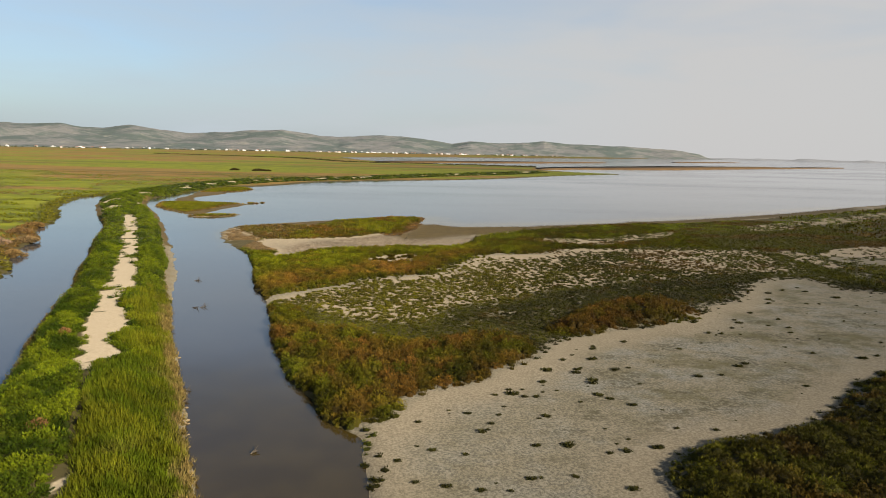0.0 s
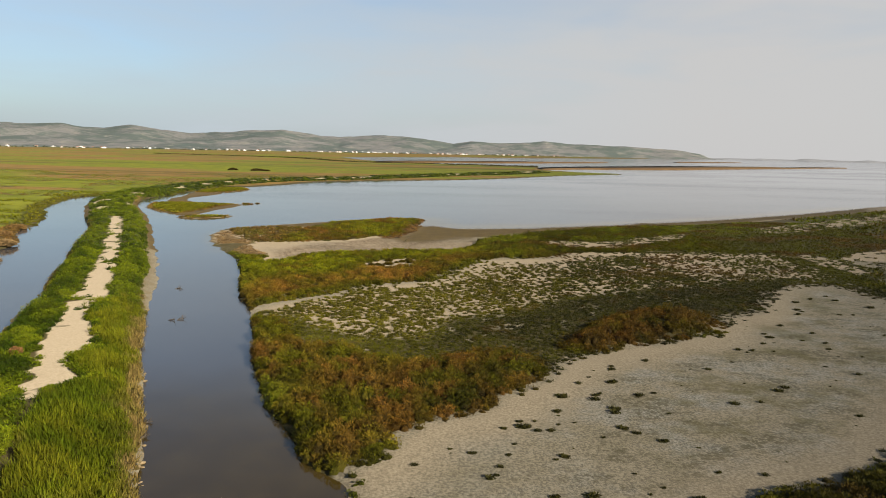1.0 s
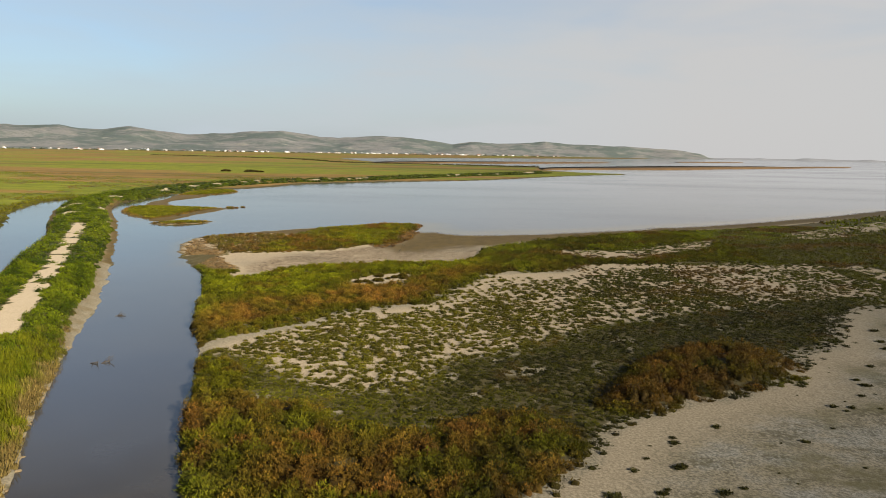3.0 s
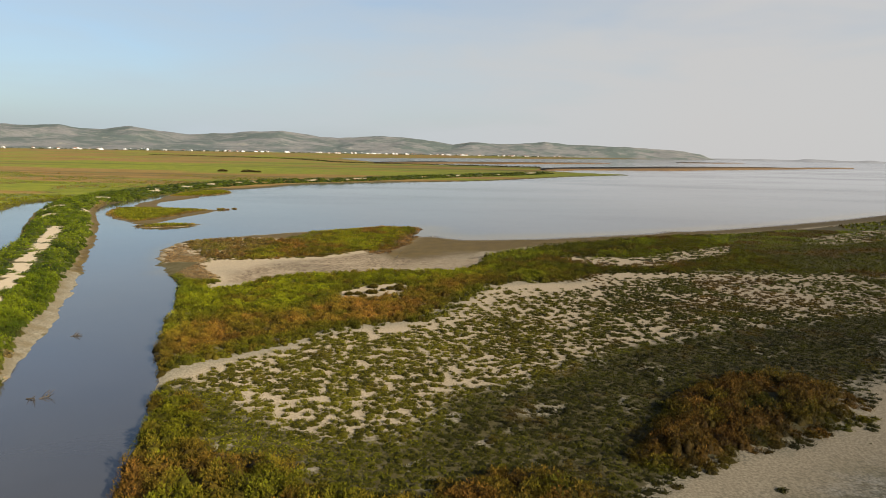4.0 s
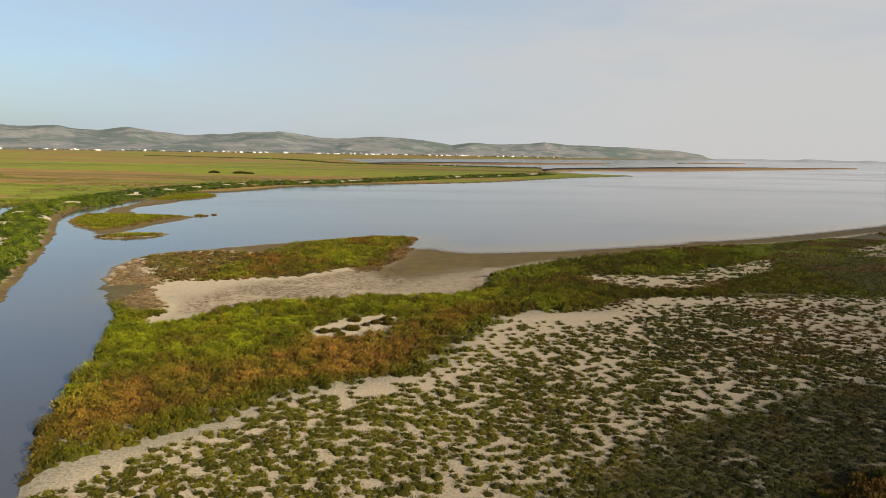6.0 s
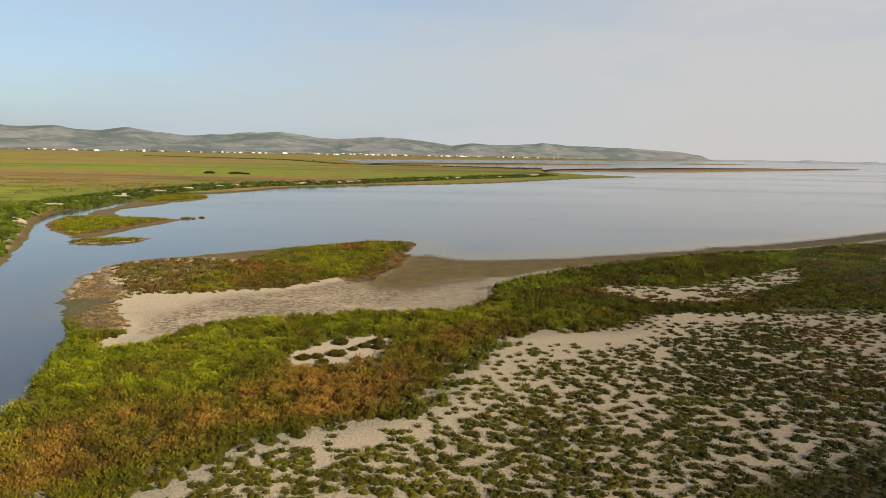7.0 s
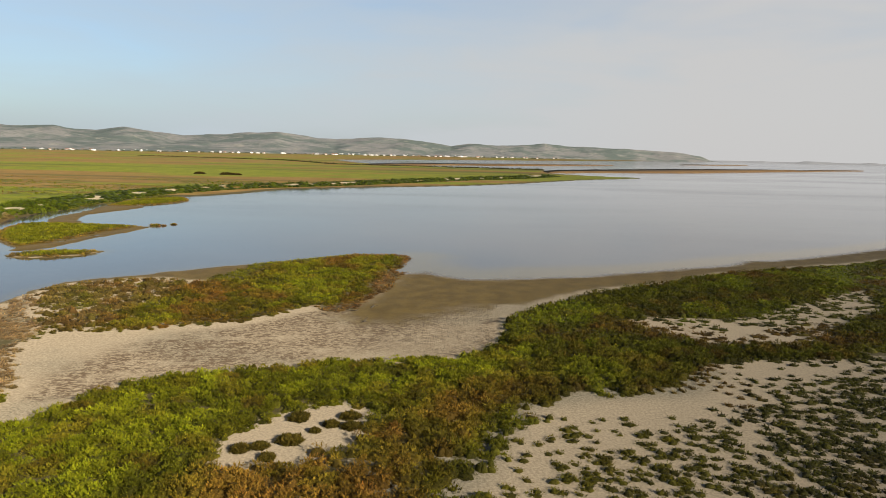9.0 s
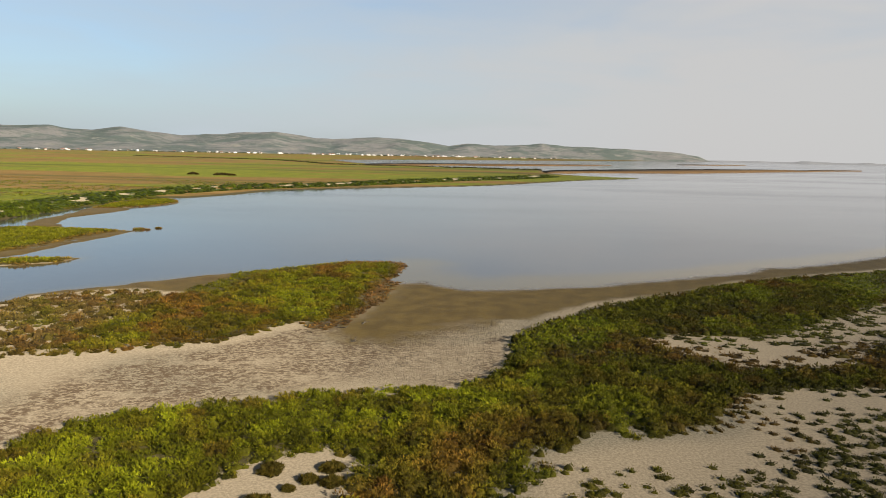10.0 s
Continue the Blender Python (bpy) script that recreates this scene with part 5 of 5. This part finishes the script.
def build_hedge(name, pts, width, height, tint, seed, label, gap):
    p = curve(pts, False, 30)
    seg = np.hypot(*np.diff(p, axis=0).T)
    run = np.concatenate([[0], np.cumsum(seg)])
    r = np.random.RandomState(seed)
    at = np.arange(0, run[-1], gap)
    at = np.repeat(at, 2) + r.rand(2 * len(at)) * gap
    x = np.interp(at, run, p[:, 0]) + (r.rand(len(at)) - 0.5) * width
    y = np.interp(at, run, p[:, 1]) + (r.rand(len(at)) - 0.5) * width
    t = np.repeat(np.array([tint]), len(x), 0) * (0.7 + 0.6 * r.rand(len(x), 1))
    stuff(name, [clumps(x, y, np.full(len(x), 0.2), gap * (0.6 + 0.5 * r.rand(len(x))), height * (0.6 + 0.7 * r.rand(len(x))), t, 8, 0.8, seed=seed)], M_SHRUB, label, "reeds")


build_hedge("ditch_reeds", [(-659, 1363), (-500, 1290), (-330, 1190), (-230, 1040), (-153, 915), (-5, 880), (60, 860), (108, 842)], 5, 2.2, (0.075, 0.075, 0.020), 611, "dark line of reeds along a straight meadow ditch", 3.0)


def build_tussock(x, y, w, h, seed):
    r = np.random.RandomState(seed)
    n = 26
    th, u = r.rand(n) * 6.28, np.sqrt(r.rand(n))
    px, py = np.cos(th) * u * w, np.sin(th) * u * w * 0.6
    t = mix(np.repeat(np.array([[0.22, 0.19, 0.02]]), n, 0), np.array([0.24, 0.12, 0.03]), step(0.5, 0.9, u))
    v, f, c = clumps(px, py, np.zeros(n), 0.35 + 0.2 * r.rand(n), h * (0.7 + 0.5 * r.rand(n)), t, 18, 0.2, seed=seed)
    v = v * np.array([1, 1, 0.8])
    me = mesh_from("islet_tussock", v, f, [M_SHRUB])
    set_tint(me, np.clip(c, 0.004, 0.9))
    ob = new("islet_tussock", me)
    ob.matrix_basis = pose(x, y, 0.02)
    tagged(ob, "small round tussock of rusty grass standing in the lagoon", "grass", group="tussocks in the lagoon")


build_tussock(-66.8, 205.6, 1.7, 0.55, 621)
build_tussock(-64.4, 208.5, 0.35, 0.25, 622)


def build_branch(x, y, length, turn, seed, z=0.0, label="dark bare driftwood snag half sunk in the channel", group="snags in the channel"):
    """A snag of driftwood: a bent stem with a few twigs, half sunk."""
    r = random.Random(seed)
    bm = bmesh.new()

    def limb(a, b, r0, r1):
        d = (b - a).normalized()
        side = d.cross(Vector((0, 0, 1))).normalized()
        up = side.cross(d)
        rings = []
        for p, rad in ((a, r0), ((a + b) / 2 + Vector((0, 0, r.uniform(-0.03, 0.05))), (r0 + r1) / 2), (b, r1)):
            rings.append([bm.verts.new(p + (side * math.cos(k * 1.2566) + up * math.sin(k * 1.2566)) * rad) for k in range(5)])
        for q0, q1 in zip(rings[:-1], rings[1:]):
            for k in range(5):
                bm.faces.new((q0[k], q0[(k + 1) % 5], q1[(k + 1) % 5], q1[k]))
        bm.faces.new(rings[0][::-1]), bm.faces.new(rings[-1])

    limb(Vector((-length / 2, 0, -0.02)), Vector((length / 2, 0.1, 0.10)), 0.07, 0.03)
    for k in range(5):
        s = r.uniform(-0.3, 0.45) * length
        a = Vector((s, 0.05, 0.03))
        limb(a, a + Vector((r.uniform(0.1, 0.5), r.uniform(-0.5, 0.5), r.uniform(0.05, 0.45))), 0.035, 0.012)
    me = bpy.data.meshes.new("driftwood_branch")
    bm.to_mesh(me)
    bm.free()
    me.materials.append(M_DRIFT)
    ob = new("driftwood_branch", me)
    ob.matrix_basis = pose(x, y, z, 0, 0, turn)
    tagged(ob, label, "driftwood", group=group)


for k, (x, y, ln, turn) in enumerate(((-34.7, 83.9, 1.0, 10), (-29, 69.3, 0.7, -15), (-28.2, 69.6, 0.6, 30), (-19.6, 44.8, 1.1, 5), (-18.6, 42.6, 0.6, 70), (-11.2, 35.4, 0.3, 40))):
    build_branch(x, y, ln, turn, 700 + k)


# on the small pan: x, y, half width; on the bay mud: x, y, length, turn
PAN_MOUNDS = ((-10.0, 106.1, 0.7), (-7.8, 105.2, 0.5), (-6.8, 106.5, 0.65), (-6.5, 105.0, 0.6), (-8.6, 104.3, 0.35), (-9.8, 102.9, 0.75), (-12.3, 101.7, 0.55), (-11.3, 102.1, 0.5), (-10.5, 100.8, 0.45))
BAY_SNAGS = ((-13.0, 136.0, 0.9, 25), (-11.5, 134.8, 1.3, -20), (-9.3, 136.6, 0.8, 60), (-9.4, 130.2, 0.7, 10), (-14.1, 132.8, 0.6, -40), (3.0, 123.3, 0.6, 15))


def build_shrub(name, x, y, z, w, h, tint, seed, label, group="shrubs by the canal"):
    r = np.random.RandomState(seed)
    n = 34
    th, u = r.rand(n) * 6.28, np.sqrt(r.rand(n))
    t = np.repeat(np.array([tint]), n, 0) * (0.75 + 0.5 * r.rand(n, 1))
    v, f, c = clumps(np.cos(th) * u * w, np.sin(th) * u * w * 0.8, h * 0.5 * (1 - u), 0.25 * w + 0.15 * w * r.rand(n), 0.5 * h * (0.7 + 0.6 * r.rand(n)), t, 40, min(0.28, 0.2 * w + 0.03), seed=seed)
    me = mesh_from(name, v, f, [M_SHRUB])
    set_tint(me, np.clip(c, 0.004, 0.9))
    ob = new(name, me)
    ob.matrix_basis = pose(x, y, z)
    tagged(ob, label, "shrub", group=group)


for k, (x, y, w, h, tint) in enumerate(((-81, 108, 2.4, 1.5, (0.40, 0.27, 0.17)), (-78.5, 112.5, 1.8, 1.3, (0.33, 0.22, 0.10)), (-88, 124, 2.2, 1.2, (0.30, 0.18, 0.07)),
                                        (-92.5, 135, 2.0, 1.1, (0.28, 0.17, 0.06)), (-71.5, 99, 1.7, 1.2, (0.30, 0.19, 0.07)))):
    gz = float(plan(np.array([x]), np.array([float(y)]))["z"][0])
    build_shrub("canal_shrub", x, y, max(gz, 0.1) - 0.05, w, h, tint, 650 + k, "tan dry tamarisk shrub on the canal bank")
for k, (x, y) in enumerate(((-23.6, 34.2), (-33.5, 52.5))):
    gz = float(plan(np.array([x]), np.array([float(y)]))["z"][0])
    build_shrub("dead_shrub", x, y, gz + 0.3, 0.45, 0.6, (0.34, 0.17, 0.07), 670 + k, "small rust-brown dead shrub in the dike grass")


for k, (x, y, w) in enumerate(PAN_MOUNDS):
    gz = float(plan(np.array([x]), np.array([float(y)]))["z"][0])
    build_shrub("saltmarsh_mound", x, y, gz - 0.03, w * 0.86, 0.36 + 0.2 * w, (0.130, 0.098, 0.014), 690 + k, "rounded olive glasswort mound on the pale bare pan", "mounds on the small pan")
for k, (x, y, ln, turn) in enumerate(BAY_SNAGS):
    build_branch(x, y, ln, turn, 720 + k, 0.06, "grey driftwood stick stranded on the bay's wet mud", "sticks on the bay mud")


# ---- stones along the dike's waterline ----
def build_bank_stones():
    r = random.Random(31)
    kinds = []
    for k in range(4):
        bm = bmesh.new()
        bmesh.ops.create_icosphere(bm, subdivisions=2, radius=0.22)
        for v in bm.verts:
            v.co = Vector((v.co.x * (1.1 + 0.2 * k), v.co.y * 0.8, v.co.z * 0.6)) * r.uniform(0.8, 1.15)
        me = bpy.data.meshes.new("bank_stone")
        bm.to_mesh(me)
        bm.free()
        me.materials.append(M_STONE)
        kinds.append(me)
    for k in range(70):
        i = min(len(bank_curve) - 2, int(6 + 14 * r.random() ** 1.3))
        p = bank_curve[i] + (bank_curve[i + 1] - bank_curve[i]) * r.random()
        x, y = float(p[0]) + r.uniform(-0.75, 0.3), float(p[1])
        z = float(plan(np.array([x]), np.array([y]))["z"][0])
        ob = new("bank_stone", kinds[k % 4])
        s = 0.28 + 0.8 * r.random() ** 2
        ob.matrix_basis = pose(x, y, max(z, -0.05) + 0.03, 0, 0, r.uniform(0, 180)) @ Matrix.Diagonal((s, s, s, 1))
        tagged(ob, "rounded tan stone lying at the foot of the dike", "stone", group="stones along the dike")


M_STONE = plain_material("tan_bank_stone", (0.1024, 0.0736, 0.0384), (0.1984, 0.1536, 0.0896), 0.2, 0.9, 0.5)
build_bank_stones()
